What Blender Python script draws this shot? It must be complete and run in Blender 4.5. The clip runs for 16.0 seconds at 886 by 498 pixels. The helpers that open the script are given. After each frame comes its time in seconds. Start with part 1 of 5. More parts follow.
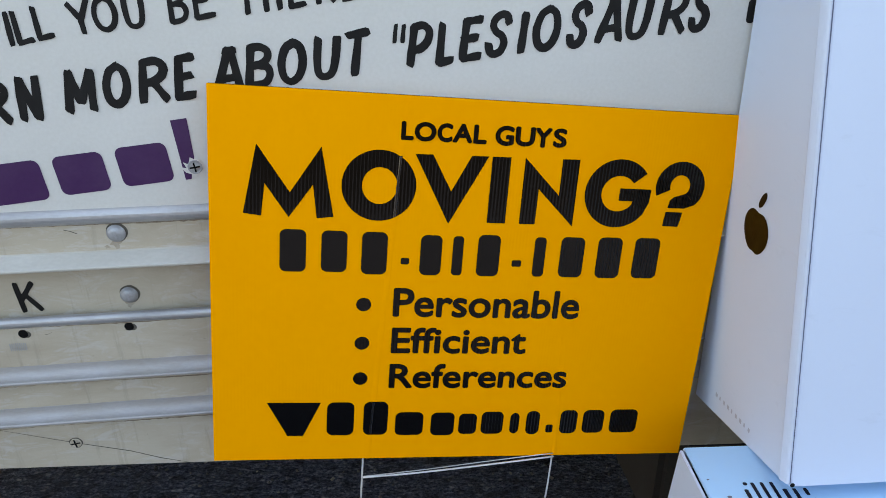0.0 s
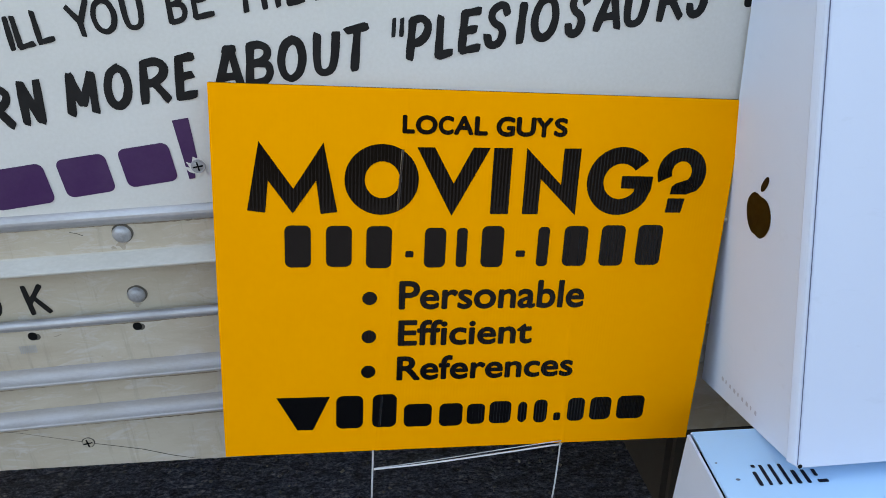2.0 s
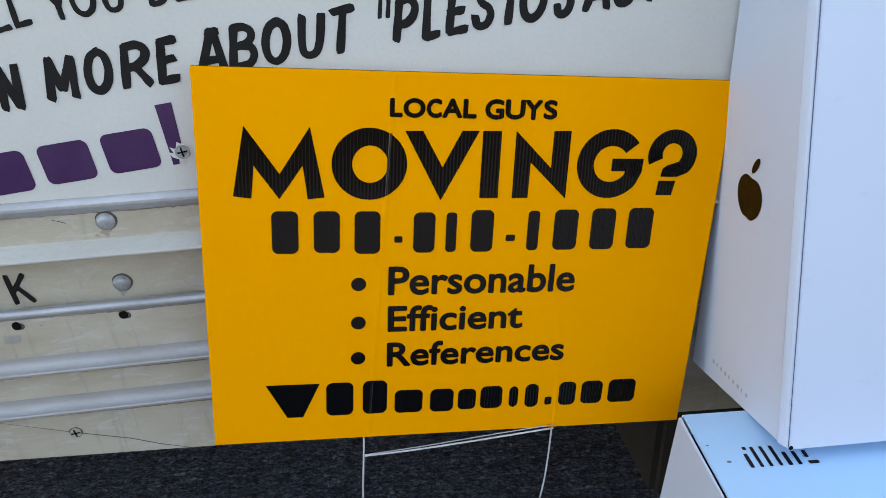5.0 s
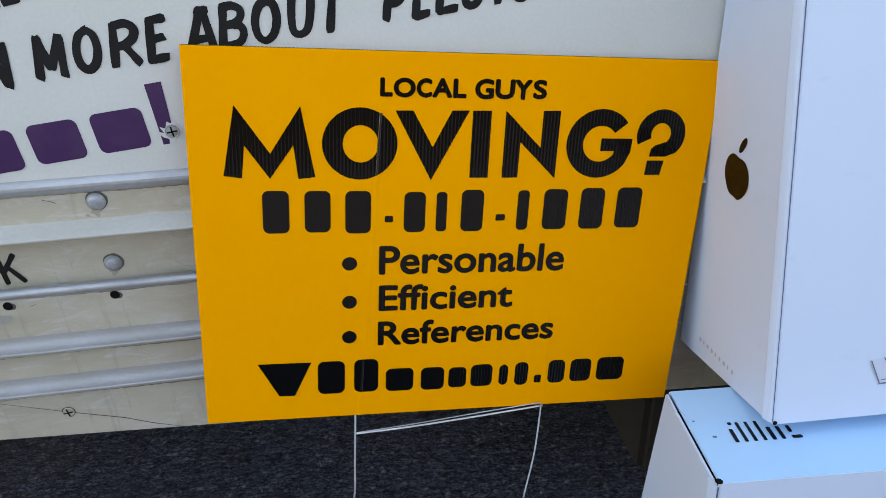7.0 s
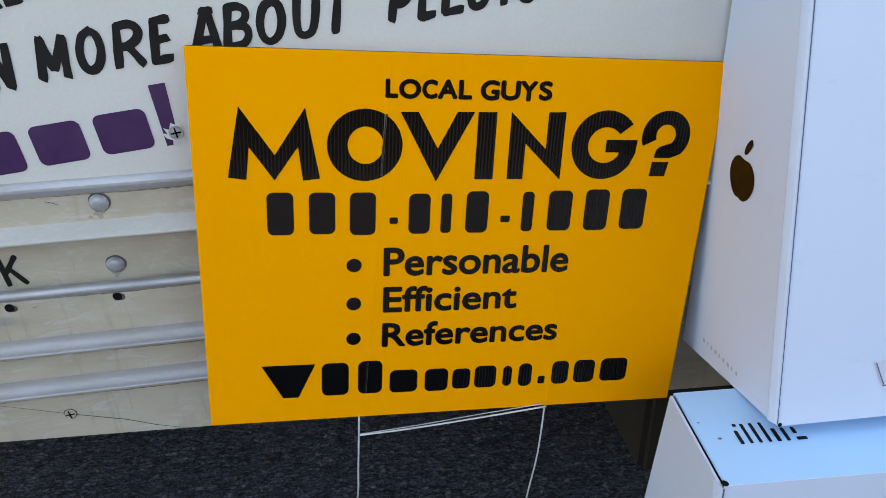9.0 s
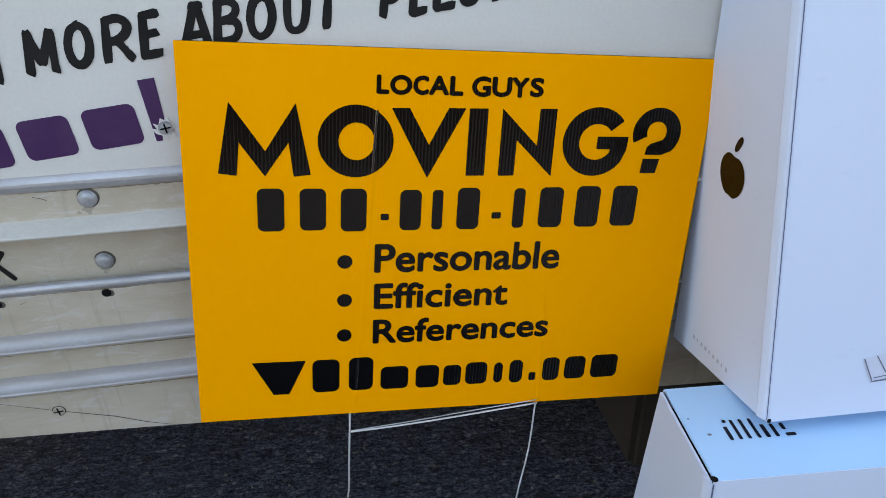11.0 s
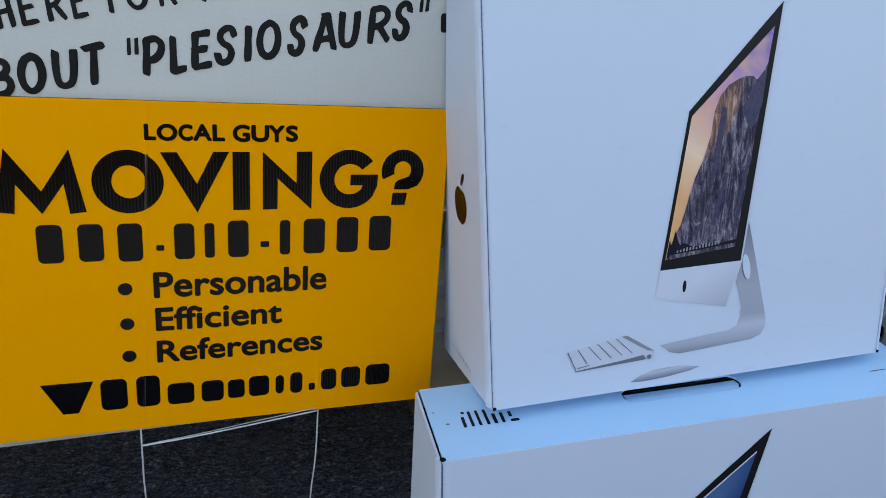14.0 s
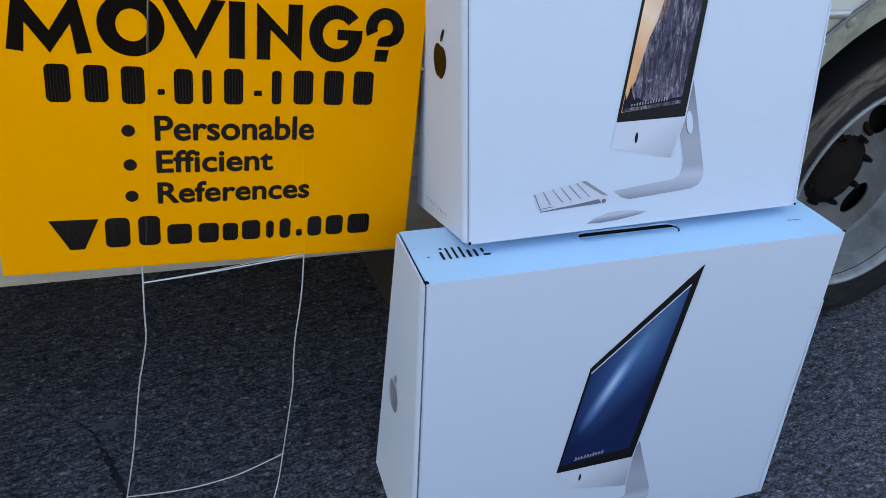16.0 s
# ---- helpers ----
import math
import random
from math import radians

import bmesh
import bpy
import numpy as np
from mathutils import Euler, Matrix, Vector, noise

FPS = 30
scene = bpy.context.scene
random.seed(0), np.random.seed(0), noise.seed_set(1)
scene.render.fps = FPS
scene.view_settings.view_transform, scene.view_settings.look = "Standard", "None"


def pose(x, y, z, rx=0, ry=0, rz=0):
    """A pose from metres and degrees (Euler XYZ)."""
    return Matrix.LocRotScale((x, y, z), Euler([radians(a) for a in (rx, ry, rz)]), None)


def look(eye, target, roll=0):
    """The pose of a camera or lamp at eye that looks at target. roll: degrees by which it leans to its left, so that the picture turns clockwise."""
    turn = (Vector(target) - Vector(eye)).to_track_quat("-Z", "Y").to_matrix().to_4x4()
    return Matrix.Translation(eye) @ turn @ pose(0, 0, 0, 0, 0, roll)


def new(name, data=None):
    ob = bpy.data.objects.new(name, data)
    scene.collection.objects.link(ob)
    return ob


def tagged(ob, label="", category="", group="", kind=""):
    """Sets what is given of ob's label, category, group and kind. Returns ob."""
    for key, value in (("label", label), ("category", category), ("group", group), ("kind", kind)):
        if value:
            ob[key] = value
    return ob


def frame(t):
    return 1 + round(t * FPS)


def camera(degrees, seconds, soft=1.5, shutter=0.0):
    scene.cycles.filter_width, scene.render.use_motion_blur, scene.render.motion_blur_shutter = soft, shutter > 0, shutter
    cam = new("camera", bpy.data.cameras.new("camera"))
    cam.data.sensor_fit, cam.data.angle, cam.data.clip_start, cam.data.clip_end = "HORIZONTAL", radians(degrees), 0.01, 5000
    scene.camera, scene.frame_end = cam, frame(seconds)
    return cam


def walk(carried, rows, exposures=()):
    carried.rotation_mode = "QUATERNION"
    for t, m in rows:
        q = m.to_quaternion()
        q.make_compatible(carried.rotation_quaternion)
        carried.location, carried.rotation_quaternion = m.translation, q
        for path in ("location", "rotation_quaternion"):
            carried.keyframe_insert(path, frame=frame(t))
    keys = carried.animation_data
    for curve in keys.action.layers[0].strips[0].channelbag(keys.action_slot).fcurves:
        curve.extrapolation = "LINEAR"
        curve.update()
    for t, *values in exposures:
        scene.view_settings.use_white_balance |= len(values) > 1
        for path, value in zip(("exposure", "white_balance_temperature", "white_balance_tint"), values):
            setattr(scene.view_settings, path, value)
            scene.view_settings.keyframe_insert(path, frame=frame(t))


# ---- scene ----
import itertools

cam = camera(61.75, 16.0, soft=0.8)
PATH = [
    (0, (0.1966, -0.7366, 1.2018), (0.4076, 1.0517, 0.3315), -0.05),
    (0.5, (0.1964, -0.7342, 1.2046), (0.4080, 1.0509, 0.3280), -0.43),
    (1, (0.1947, -0.7358, 1.2043), (0.3996, 1.0455, 0.3183), -1.01),
    (1.5, (0.1947, -0.7372, 1.2062), (0.3986, 1.0386, 0.3090), -1.65),
    (2, (0.1939, -0.7389, 1.2059), (0.3976, 1.0384, 0.3116), -1.65),
    (2.5, (0.1958, -0.7399, 1.2037), (0.4057, 1.0367, 0.3095), -1.72),
    (3, (0.1948, -0.7375, 1.2012), (0.4126, 1.0370, 0.3046), -1.80),
    (3.5, (0.1975, -0.7317, 1.2022), (0.4158, 1.0429, 0.3059), -1.77),
    (4, (0.1974, -0.7296, 1.2026), (0.4151, 1.0422, 0.3009), -1.85),
    (6.5, (0.1950, -0.7367, 1.2018), (0.4371, 0.9940, 0.2292), -1.57),
    (7, (0.1957, -0.7384, 1.2016), (0.4412, 0.9913, 0.2281), -1.54),
    (7.5, (0.1954, -0.7346, 1.2012), (0.4418, 0.9933, 0.2245), -1.50),
    (8, (0.1934, -0.7308, 1.1993), (0.4441, 0.9964, 0.2225), -1.44),
    (8.5, (0.1901, -0.7289, 1.2002), (0.4397, 0.9978, 0.2223), -1.46),
    (9, (0.1846, -0.7311, 1.2063), (0.4439, 0.9912, 0.2232), -1.30),
    (11.5, (0.1854, -0.7304, 1.2055), (0.4673, 0.9837, 0.2143), -0.84),
    (12, (0.1897, -0.7363, 1.2071), (0.4838, 0.9780, 0.2199), -0.68),
    (12.5, (0.2025, -0.7506, 1.2184), (0.5587, 0.9533, 0.2337), 0.06),
    (13, (0.2250, -0.7857, 1.2331), (0.6307, 0.9078, 0.2496), 0.53),
    (13.5, (0.2938, -0.8394, 1.2556), (0.8060, 0.8459, 0.3082), 1.91),
    (14, (0.3241, -0.8993, 1.2577), (0.8837, 0.7965, 0.3572), 1.60),
    (14.5, (0.2541, -0.9498, 1.2633), (0.8836, 0.7264, 0.3722), 1.82),
    (15, (0.2266, -0.9938, 1.2549), (0.9384, 0.6582, 0.3807), 3.09),
    (15.5, (0.2272, -1.0253, 1.2340), (0.9435, 0.5897, 0.2965), 4.53),
    (16, (0.2099, -1.0224, 1.2057), (0.9168, 0.5183, 0.1442), 4.94),
]
STOPS, KELVIN = 2.50, 8600
EXPOSURES = [(0, 0.0, 250, 9), (4, 0.0, 250, 9), (9, -0.03, 250, 10), (12, -0.06, 250, 10), (12.5, -0.10, 200, 10), (13.5, -0.32, 0, 8), (14.5, -0.38, -150, 6), (15, -0.38, -150, 6), (15.5, -0.36, -150, 6), (16, -0.14, 0, 7)]
walk(cam, [(t, look(eye, target, roll)) for t, eye, target, roll in PATH], [(t, STOPS + e, KELVIN + k, tint) for t, e, k, tint in EXPOSURES])

# ---- daylight: open shade on the side away from the sun ----
SUN_HEIGHT, SUN_TURN = radians(52), radians(-40)
sky_world = bpy.data.worlds.new("sky")
scene.world = sky_world
sky_world.use_nodes = True
wn = sky_world.node_tree.nodes
sky = wn.new("ShaderNodeTexSky")
sky.sky_type, sky.sun_disc = "NISHITA", False
sky.sun_elevation, sky.sun_rotation = SUN_HEIGHT, SUN_TURN
sky.air_density, sky.dust_density, sky.ozone_density = 1.0, 1.0, 1.0
sky_world.node_tree.links.new(sky.outputs[0], wn["Background"].inputs[0])
wn["Background"].inputs[1].default_value = 0.13
sun = new("sun", bpy.data.lights.new("sun", "SUN"))
sun.data.energy, sun.data.angle, sun.data.color = 5.0, radians(0.55), (1.0, 0.94, 0.85)
sun.matrix_world = look((0, 0, 0), (-math.sin(SUN_TURN) * math.cos(SUN_HEIGHT), -math.cos(SUN_TURN) * math.cos(SUN_HEIGHT), -math.sin(SUN_HEIGHT)))


# ---- materials ----
def shader(name, rough=0.5, metal=0.0, spec=0.5, coat=0.0):
    m = bpy.data.materials.new(name)
    m.use_nodes = True
    b = m.node_tree.nodes["Principled BSDF"]
    b.inputs["Roughness"].default_value = rough
    b.inputs["Metallic"].default_value = metal
    b.inputs["Specular IOR Level"].default_value = spec
    b.inputs["Coat Weight"].default_value = coat
    return m, m.node_tree, b


def add(tree, kind, **values):
    n = tree.nodes.new(kind)
    for key, value in values.items():
        n.inputs[key.replace("_", " ")].default_value = value
    return n


def coords(tree, stretch=(1, 1, 1), turn=(0, 0, 0)):
    tc = tree.nodes.new("ShaderNodeTexCoord")
    mp = tree.nodes.new("ShaderNodeMapping")
    mp.inputs["Scale"].default_value = stretch
    mp.inputs["Rotation"].default_value = turn
    tree.links.new(tc.outputs["Object"], mp.inputs[0])
    return mp.outputs[0]


def ramp(tree, source, stops):
    r = tree.nodes.new("ShaderNodeValToRGB")
    e = r.color_ramp.elements
    while len(e) < len(stops):
        e.new(0.5)
    for el, (at, colour) in zip(e, stops):
        el.position, el.color = at, (*colour, 1)
    tree.links.new(source, r.inputs[0])
    return r.outputs[0]


def blend(tree, factor, a, b, kind="MIX"):
    n = tree.nodes.new("ShaderNodeMix")
    n.data_type, n.blend_type = "RGBA", kind
    for value, socket in ((factor, n.inputs[0]), (a, n.inputs[6]), (b, n.inputs[7])):
        if isinstance(value, (int, float)):
            socket.default_value = value
        elif isinstance(value, tuple):
            socket.default_value = (*value, 1)
        else:
            tree.links.new(value, socket)
    return n.outputs[2]


def noise_of(tree, vector, scale, detail=4.0, rough=0.55, distort=0.0):
    n = add(tree, "ShaderNodeTexNoise", Scale=scale, Detail=detail, Roughness=rough, Distortion=distort)
    tree.links.new(vector, n.inputs["Vector"])
    return n.outputs["Fac"]


def bump(tree, b, height, strength, distance=0.001, under=None):
    n = tree.nodes.new("ShaderNodeBump")
    n.inputs["Strength"].default_value, n.inputs["Distance"].default_value = strength, distance
    tree.links.new(height, n.inputs["Height"])
    if under:
        tree.links.new(under, n.inputs["Normal"])
    tree.links.new(n.outputs[0], b.inputs["Normal"])
    return n.outputs[0]


def worn(name, colour, dirt, big=3.0, fine=140.0, amount=0.35, rough=0.5, metal=0.0, spec=0.5, relief=0.15, stretch=(1, 1, 1), coat=0.0):
    """A painted or bare surface with broad soiling and fine grain."""
    m, t, b = shader(name, rough, metal, spec, coat)
    v = coords(t, stretch)
    broad = ramp(t, noise_of(t, v, big, 6, 0.65, 0.4), [(0.38, (0, 0, 0)), (0.72, (1, 1, 1))])
    grain = noise_of(t, v, fine, 3)
    c = blend(t, amount, colour, dirt)
    c = blend(t, broad, colour, c)
    c = blend(t, 0.10, c, grain, "OVERLAY")
    t.links.new(c, b.inputs["Base Color"])
    rr = add(t, "ShaderNodeMapRange", To_Min=max(rough - 0.08, 0.02), To_Max=min(rough + 0.12, 1))
    t.links.new(broad, rr.inputs[0])
    t.links.new(rr.outputs[0], b.inputs["Roughness"])
    if relief:
        bump(t, b, grain, relief, 0.0006)
    return m


def fluted(name, colour, dirt, rough, spec, strength, amount=0.25, ridge=0.0005, streak=0.0):
    """Corrugated plastic board: upright flutes four millimetres apart that show in the gloss."""
    m, t, b = shader(name, rough, 0, spec)
    v = coords(t)
    w = t.nodes.new("ShaderNodeTexWave")
    w.wave_type, w.bands_direction, w.wave_profile = "BANDS", "X", "SIN"
    w.inputs["Scale"].default_value = 78.0
    w.inputs["Distortion"].default_value = 0.35
    w.inputs["Detail"].default_value = 1.0
    t.links.new(v, w.inputs["Vector"])
    uneven = noise_of(t, coords(t, (1, 0.12, 1)), 26, 3)
    broad = ramp(t, noise_of(t, v, 5, 5, 0.6, 0.3), [(0.42, (0, 0, 0)), (0.8, (1, 1, 1))])
    c = blend(t, broad, colour, blend(t, amount, colour, dirt))
    t.links.new(c, b.inputs["Base Color"])
    first = t.nodes.new("ShaderNodeBump")
    first.inputs["Strength"].default_value, first.inputs["Distance"].default_value = strength, ridge
    t.links.new(w.outputs["Fac"], first.inputs["Height"])
    last = bump(t, b, uneven, strength * 0.9, 0.0012, first.outputs[0])
    if streak:
        bump(t, b, noise_of(t, coords(t, (1, 0.015, 1)), 75, 2, 0.5), streak, 0.003, last)
    return m


def asphalt_material():
    """Worn asphalt: fine bluish grey binder, scattered paler chips, dark pits and broad patches."""
    m, t, b = shader("asphalt", 0.9, 0, 0.2)
    v = coords(t, (0.75, 1, 1))
    fine = noise_of(t, v, 180, 5, 0.74)
    tone = ramp(t, fine, [(0.37, (0.018, 0.0185, 0.027)), (0.50, (0.052, 0.057, 0.078)), (0.62, (0.124, 0.131, 0.168))])
    chips = t.nodes.new("ShaderNodeTexVoronoi")
    chips.inputs["Scale"].default_value = 95
    t.links.new(v, chips.inputs["Vector"])
    pick = ramp(t, chips.outputs["Color"], [(0.68, (0, 0, 0)), (0.86, (0.7, 0.7, 0.7))])
    core = ramp(t, chips.outputs["Distance"], [(0.30, (1, 1, 1)), (0.52, (0, 0, 0))])
    c = blend(t, blend(t, 1.0, pick, core, "MULTIPLY"), tone, (0.20, 0.20, 0.225))
    pits = noise_of(t, coords(t, (0.5, 1, 1)), 85, 5, 0.7, 0.6)
    c = blend(t, ramp(t, pits, [(0.35, (0.95, 0.95, 0.95)), (0.47, (0, 0, 0))]), c, (0.008, 0.008, 0.011))
    lumps = noise_of(t, coords(t, (0.42, 1, 1), (0, 0, radians(4))), 78, 4, 0.62, 0.9)
    c = blend(t, 0.6, c, ramp(t, lumps, [(0.38, (0.06, 0.06, 0.06)), (0.50, (0.50, 0.50, 0.51)), (0.62, (1.0, 1.0, 1.0))]), "OVERLAY")
    broad = noise_of(t, v, 2.2, 6, 0.65, 0.4)
    c = blend(t, 0.5, c, ramp(t, broad, [(0.3, (0.3, 0.3, 0.3)), (0.7, (0.70, 0.70, 0.72))]), "OVERLAY")
    t.links.new(c, b.inputs["Base Color"])
    first = t.nodes.new("ShaderNodeBump")
    first.inputs["Strength"].default_value, first.inputs["Distance"].default_value = 0.8, 0.005
    first.invert = True
    t.links.new(chips.outputs["Distance"], first.inputs["Height"])
    bump(t, b, blend(t, 0.5, blend(t, 0.5, pits, lumps), fine), 0.9, 0.009, first.outputs[0])
    return m


def skirt_material():
    """Old cream paint: broad brown soiling, vertical drips, small scuffs."""
    m, t, b = shader("dull_cream_paint", 0.5, 0, 0.45)
    v = coords(t)
    broad = ramp(t, noise_of(t, coords(t, (1, 2.4, 1)), 6, 7, 0.68, 0.5), [(0.40, (0, 0, 0)), (0.74, (1, 1, 1))])
    drips = ramp(t, noise_of(t, coords(t, (16, 1.3, 1)), 5, 6, 0.7, 0.25), [(0.56, (0, 0, 0)), (0.80, (0.8, 0.8, 0.8))])
    specks = ramp(t, noise_of(t, v, 60, 8, 0.8, 0.6), [(0.63, (0, 0, 0)), (0.74, (0.9, 0.9, 0.9))])
    pale = ramp(t, noise_of(t, coords(t, (1.0, 3.0, 1)), 17, 5, 0.7, 0.9), [(0.52, (0, 0, 0)), (0.74, (0.8, 0.8, 0.8))])
    c = blend(t, broad, (0.495, 0.430, 0.338), (0.40, 0.325, 0.238))
    c = blend(t, pale, c, (0.56, 0.535, 0.505))
    c = blend(t, drips, c, (0.30, 0.245, 0.185))
    c = blend(t, specks, c, (0.25, 0.205, 0.16))
    t.links.new(c, b.inputs["Base Color"])
    bump(t, b, noise_of(t, v, 180, 4), 0.15, 0.0006)
    return m


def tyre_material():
    """Old rubber: cracks that run round it and a dry, brown, scuffed sidewall band, kept black lower down as shade."""
    m, t, b = shader("weathered_shaded_rubber", 0.85, 0, 0.2)
    tc = t.nodes.new("ShaderNodeTexCoord")
    sep = t.nodes.new("ShaderNodeSeparateXYZ")
    t.links.new(tc.outputs["Object"], sep.inputs[0])
    flat = t.nodes.new("ShaderNodeCombineXYZ")
    t.links.new(sep.outputs[0], flat.inputs[0])
    t.links.new(sep.outputs[2], flat.inputs[2])
    ln = t.nodes.new("ShaderNodeVectorMath")
    ln.operation = "LENGTH"
    t.links.new(flat.outputs[0], ln.inputs[0])
    turn = t.nodes.new("ShaderNodeMath")
    turn.operation = "ARCTAN2"
    t.links.new(sep.outputs[2], turn.inputs[0])
    t.links.new(sep.outputs[0], turn.inputs[1])
    polar = t.nodes.new("ShaderNodeCombineXYZ")
    t.links.new(turn.outputs[0], polar.inputs[0])
    far = t.nodes.new("ShaderNodeMath")
    far.operation = "MULTIPLY"
    far.inputs[1].default_value = 16.0
    t.links.new(ln.outputs["Value"], far.inputs[0])
    t.links.new(far.outputs[0], polar.inputs[1])
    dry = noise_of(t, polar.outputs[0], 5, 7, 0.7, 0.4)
    cracks = ramp(t, noise_of(t, polar.outputs[0], 9, 6, 0.75, 0.3), [(0.30, (1, 1, 1)), (0.40, (0, 0, 0))])
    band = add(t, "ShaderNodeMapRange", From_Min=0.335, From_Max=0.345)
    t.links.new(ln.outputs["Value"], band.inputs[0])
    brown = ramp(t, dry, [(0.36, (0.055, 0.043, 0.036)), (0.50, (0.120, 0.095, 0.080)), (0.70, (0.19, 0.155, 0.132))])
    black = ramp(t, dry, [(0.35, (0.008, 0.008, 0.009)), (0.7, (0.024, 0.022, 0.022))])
    # masks the brown off the lower half, so its shade is painted black
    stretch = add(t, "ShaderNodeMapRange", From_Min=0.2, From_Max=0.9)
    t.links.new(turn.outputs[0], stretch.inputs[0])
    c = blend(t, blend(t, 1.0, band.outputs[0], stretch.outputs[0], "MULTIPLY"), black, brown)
    tread = add(t, "ShaderNodeMapRange", From_Min=0.386, From_Max=0.394)
    t.links.new(ln.outputs["Value"], tread.inputs[0])
    c = blend(t, tread.outputs[0], c, (0.006, 0.006, 0.006))
    c = blend(t, cracks, c, (0.010, 0.009, 0.009))
    t.links.new(c, b.inputs["Base Color"])
    first = t.nodes.new("ShaderNodeBump")
    first.inputs["Strength"].default_value, first.inputs["Distance"].default_value = 0.7, 0.004
    first.invert = True
    t.links.new(cracks, first.inputs["Height"])
    bump(t, b, noise_of(t, tc.outputs["Object"], 120, 5), 0.5, 0.001, first.outputs[0])
    return m


def card_material(name, colour):
    """Coated white carton: nearly even, a little soiled, a faint sheen."""
    m, t, b = shader(name, 0.45, 0, 0.22)
    v = coords(t)
    scuff = ramp(t, noise_of(t, coords(t, (1, 3, 1)), 14, 8, 0.7, 0.8), [(0.60, (0, 0, 0)), (0.82, (1, 1, 1))])
    grain = noise_of(t, v, 420, 2)
    c = blend(t, scuff, colour, tuple(x * 0.88 for x in colour))
    t.links.new(c, b.inputs["Base Color"])
    rr = add(t, "ShaderNodeMapRange", To_Min=0.38, To_Max=0.6)
    t.links.new(noise_of(t, v, 7, 5), rr.inputs[0])
    t.links.new(rr.outputs[0], b.inputs["Roughness"])
    wavy = t.nodes.new("ShaderNodeBump")
    wavy.inputs["Strength"].default_value, wavy.inputs["Distance"].default_value = 0.25, 0.004
    t.links.new(noise_of(t, v, 6, 2), wavy.inputs["Height"])
    bump(t, b, grain, 0.08, 0.0004, wavy.outputs[0])
    return m


YELLOW = fluted("yellow_board", (0.97, 0.342, 0.0), (0.91, 0.275, 0.0), 0.5, 0.03, 0.12)
BLACK_PRINT = fluted("black_board_print", (0.0018, 0.0016, 0.0016), (0.005, 0.004, 0.0035), 0.08, 0.27, 0.9, 0.6, 0.0004, 0.3)
CREASED_PRINT = worn("creased_black_print", (0.004, 0.004, 0.004), (0.008, 0.007, 0.006), 40, 300, 0.5, 0.16, 0, 0.9, 0.0)
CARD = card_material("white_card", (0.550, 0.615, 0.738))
# white lid card with the blue light of the sky put into its colour
LID = card_material("sky_tinted_card", (0.37, 0.605, 0.83))
# near black that paints the shade seen through a carton's gaps
INSIDE = worn("carton_gap_shade", (0.018, 0.018, 0.02), (0.012, 0.012, 0.012), 10, 100, 0.5, 0.9)
PANEL = worn("white_truck_paint", (0.63, 0.607, 0.567), (0.47, 0.44, 0.385), 2.4, 260, 0.35, 0.36, 0, 0.5, 0.06, (1, 1, 1.6))
SKIRT = skirt_material()
BEAD = worn("aluminium_trim", (0.46, 0.45, 0.45), (0.27, 0.26, 0.255), 9, 160, 0.6, 0.38, 0.5, 0.5, 0.1, (1, 1, 3))
STEEL = worn("zinc_bolt", (0.40, 0.405, 0.42), (0.22, 0.205, 0.19), 70, 300, 0.75, 0.42, 0.35, 0.5, 0.3)
RAIL = worn("dull_lavender_rail", (0.385, 0.368, 0.365), (0.30, 0.268, 0.225), 8, 170, 0.7, 0.42, 0.15, 0.5, 0.15, (1, 3, 1))
PALE_LIP = worn("pale_lip_paint", (0.52, 0.495, 0.448), (0.40, 0.36, 0.30), 9, 170, 0.5, 0.5, 0, 0.4, 0.15, (1, 3, 1))
# grimy metal, its colour darkened further for the shade by the arch
DULL_BEAD = worn("grimy_shaded_trim", (0.20, 0.20, 0.20), (0.07, 0.065, 0.06), 14, 160, 0.8, 0.5, 0.3, 0.4, 0.2)
FLANGE = worn("dirty_cream_flange", (0.32, 0.298, 0.245), (0.16, 0.14, 0.11), 16, 150, 0.8, 0.65, 0, 0.3, 0.3)
# serves real grime and the painted shade rings round the rivets
GRIME_AND_SHADE = worn("grime_and_shade", (0.075, 0.065, 0.052), (0.15, 0.13, 0.105), 90, 400, 0.7, 0.9)
WIRE = worn("galvanised_wire", (0.66, 0.66, 0.66), (0.42, 0.41, 0.40), 40, 500, 0.6, 0.4, 0.25)
# near black: the shade inside holes and the wheel well, put into the colour
DARK = worn("recess_shade", (0.005, 0.005, 0.005), (0.010, 0.008, 0.007), 12, 90, 0.5, 0.9, 0, 0.1)
LETTER = worn("charcoal_vinyl", (0.0095, 0.009, 0.009), (0.021, 0.019, 0.018), 26, 260, 0.7, 0.5, 0, 0.16)
PURPLE = worn("purple_vinyl", (0.052, 0.016, 0.072), (0.085, 0.042, 0.098), 16, 240, 0.5, 0.5, 0, 0.25)
GOLD = worn("dark_gold_foil", (0.0085, 0.0055, 0.0026), (0.0045, 0.0032, 0.002), 30, 300, 0.5, 0.45, 0.0, 0.12)
SILVER_PRINT = worn("silver_grey_print", (0.27, 0.285, 0.35), (0.22, 0.235, 0.29), 30, 300, 0.5, 0.4, 0.2)
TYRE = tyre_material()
RIM = worn("grey_painted_steel", (0.32, 0.33, 0.345), (0.13, 0.115, 0.10), 9, 150, 0.75, 0.45, 0.1, 0.5, 0.2)
# rust-tinted wheel steel, darkened further for the shade inside the dish
DISC = worn("shaded_brown_grey_steel", (0.185, 0.18, 0.178), (0.085, 0.072, 0.062), 7, 150, 0.85, 0.55, 0.0, 0.4, 0.25)
RUST = worn("rusty_iron", (0.013, 0.011, 0.010), (0.028, 0.020, 0.016), 22, 120, 0.7, 0.9, 0, 0.06, 0.5)
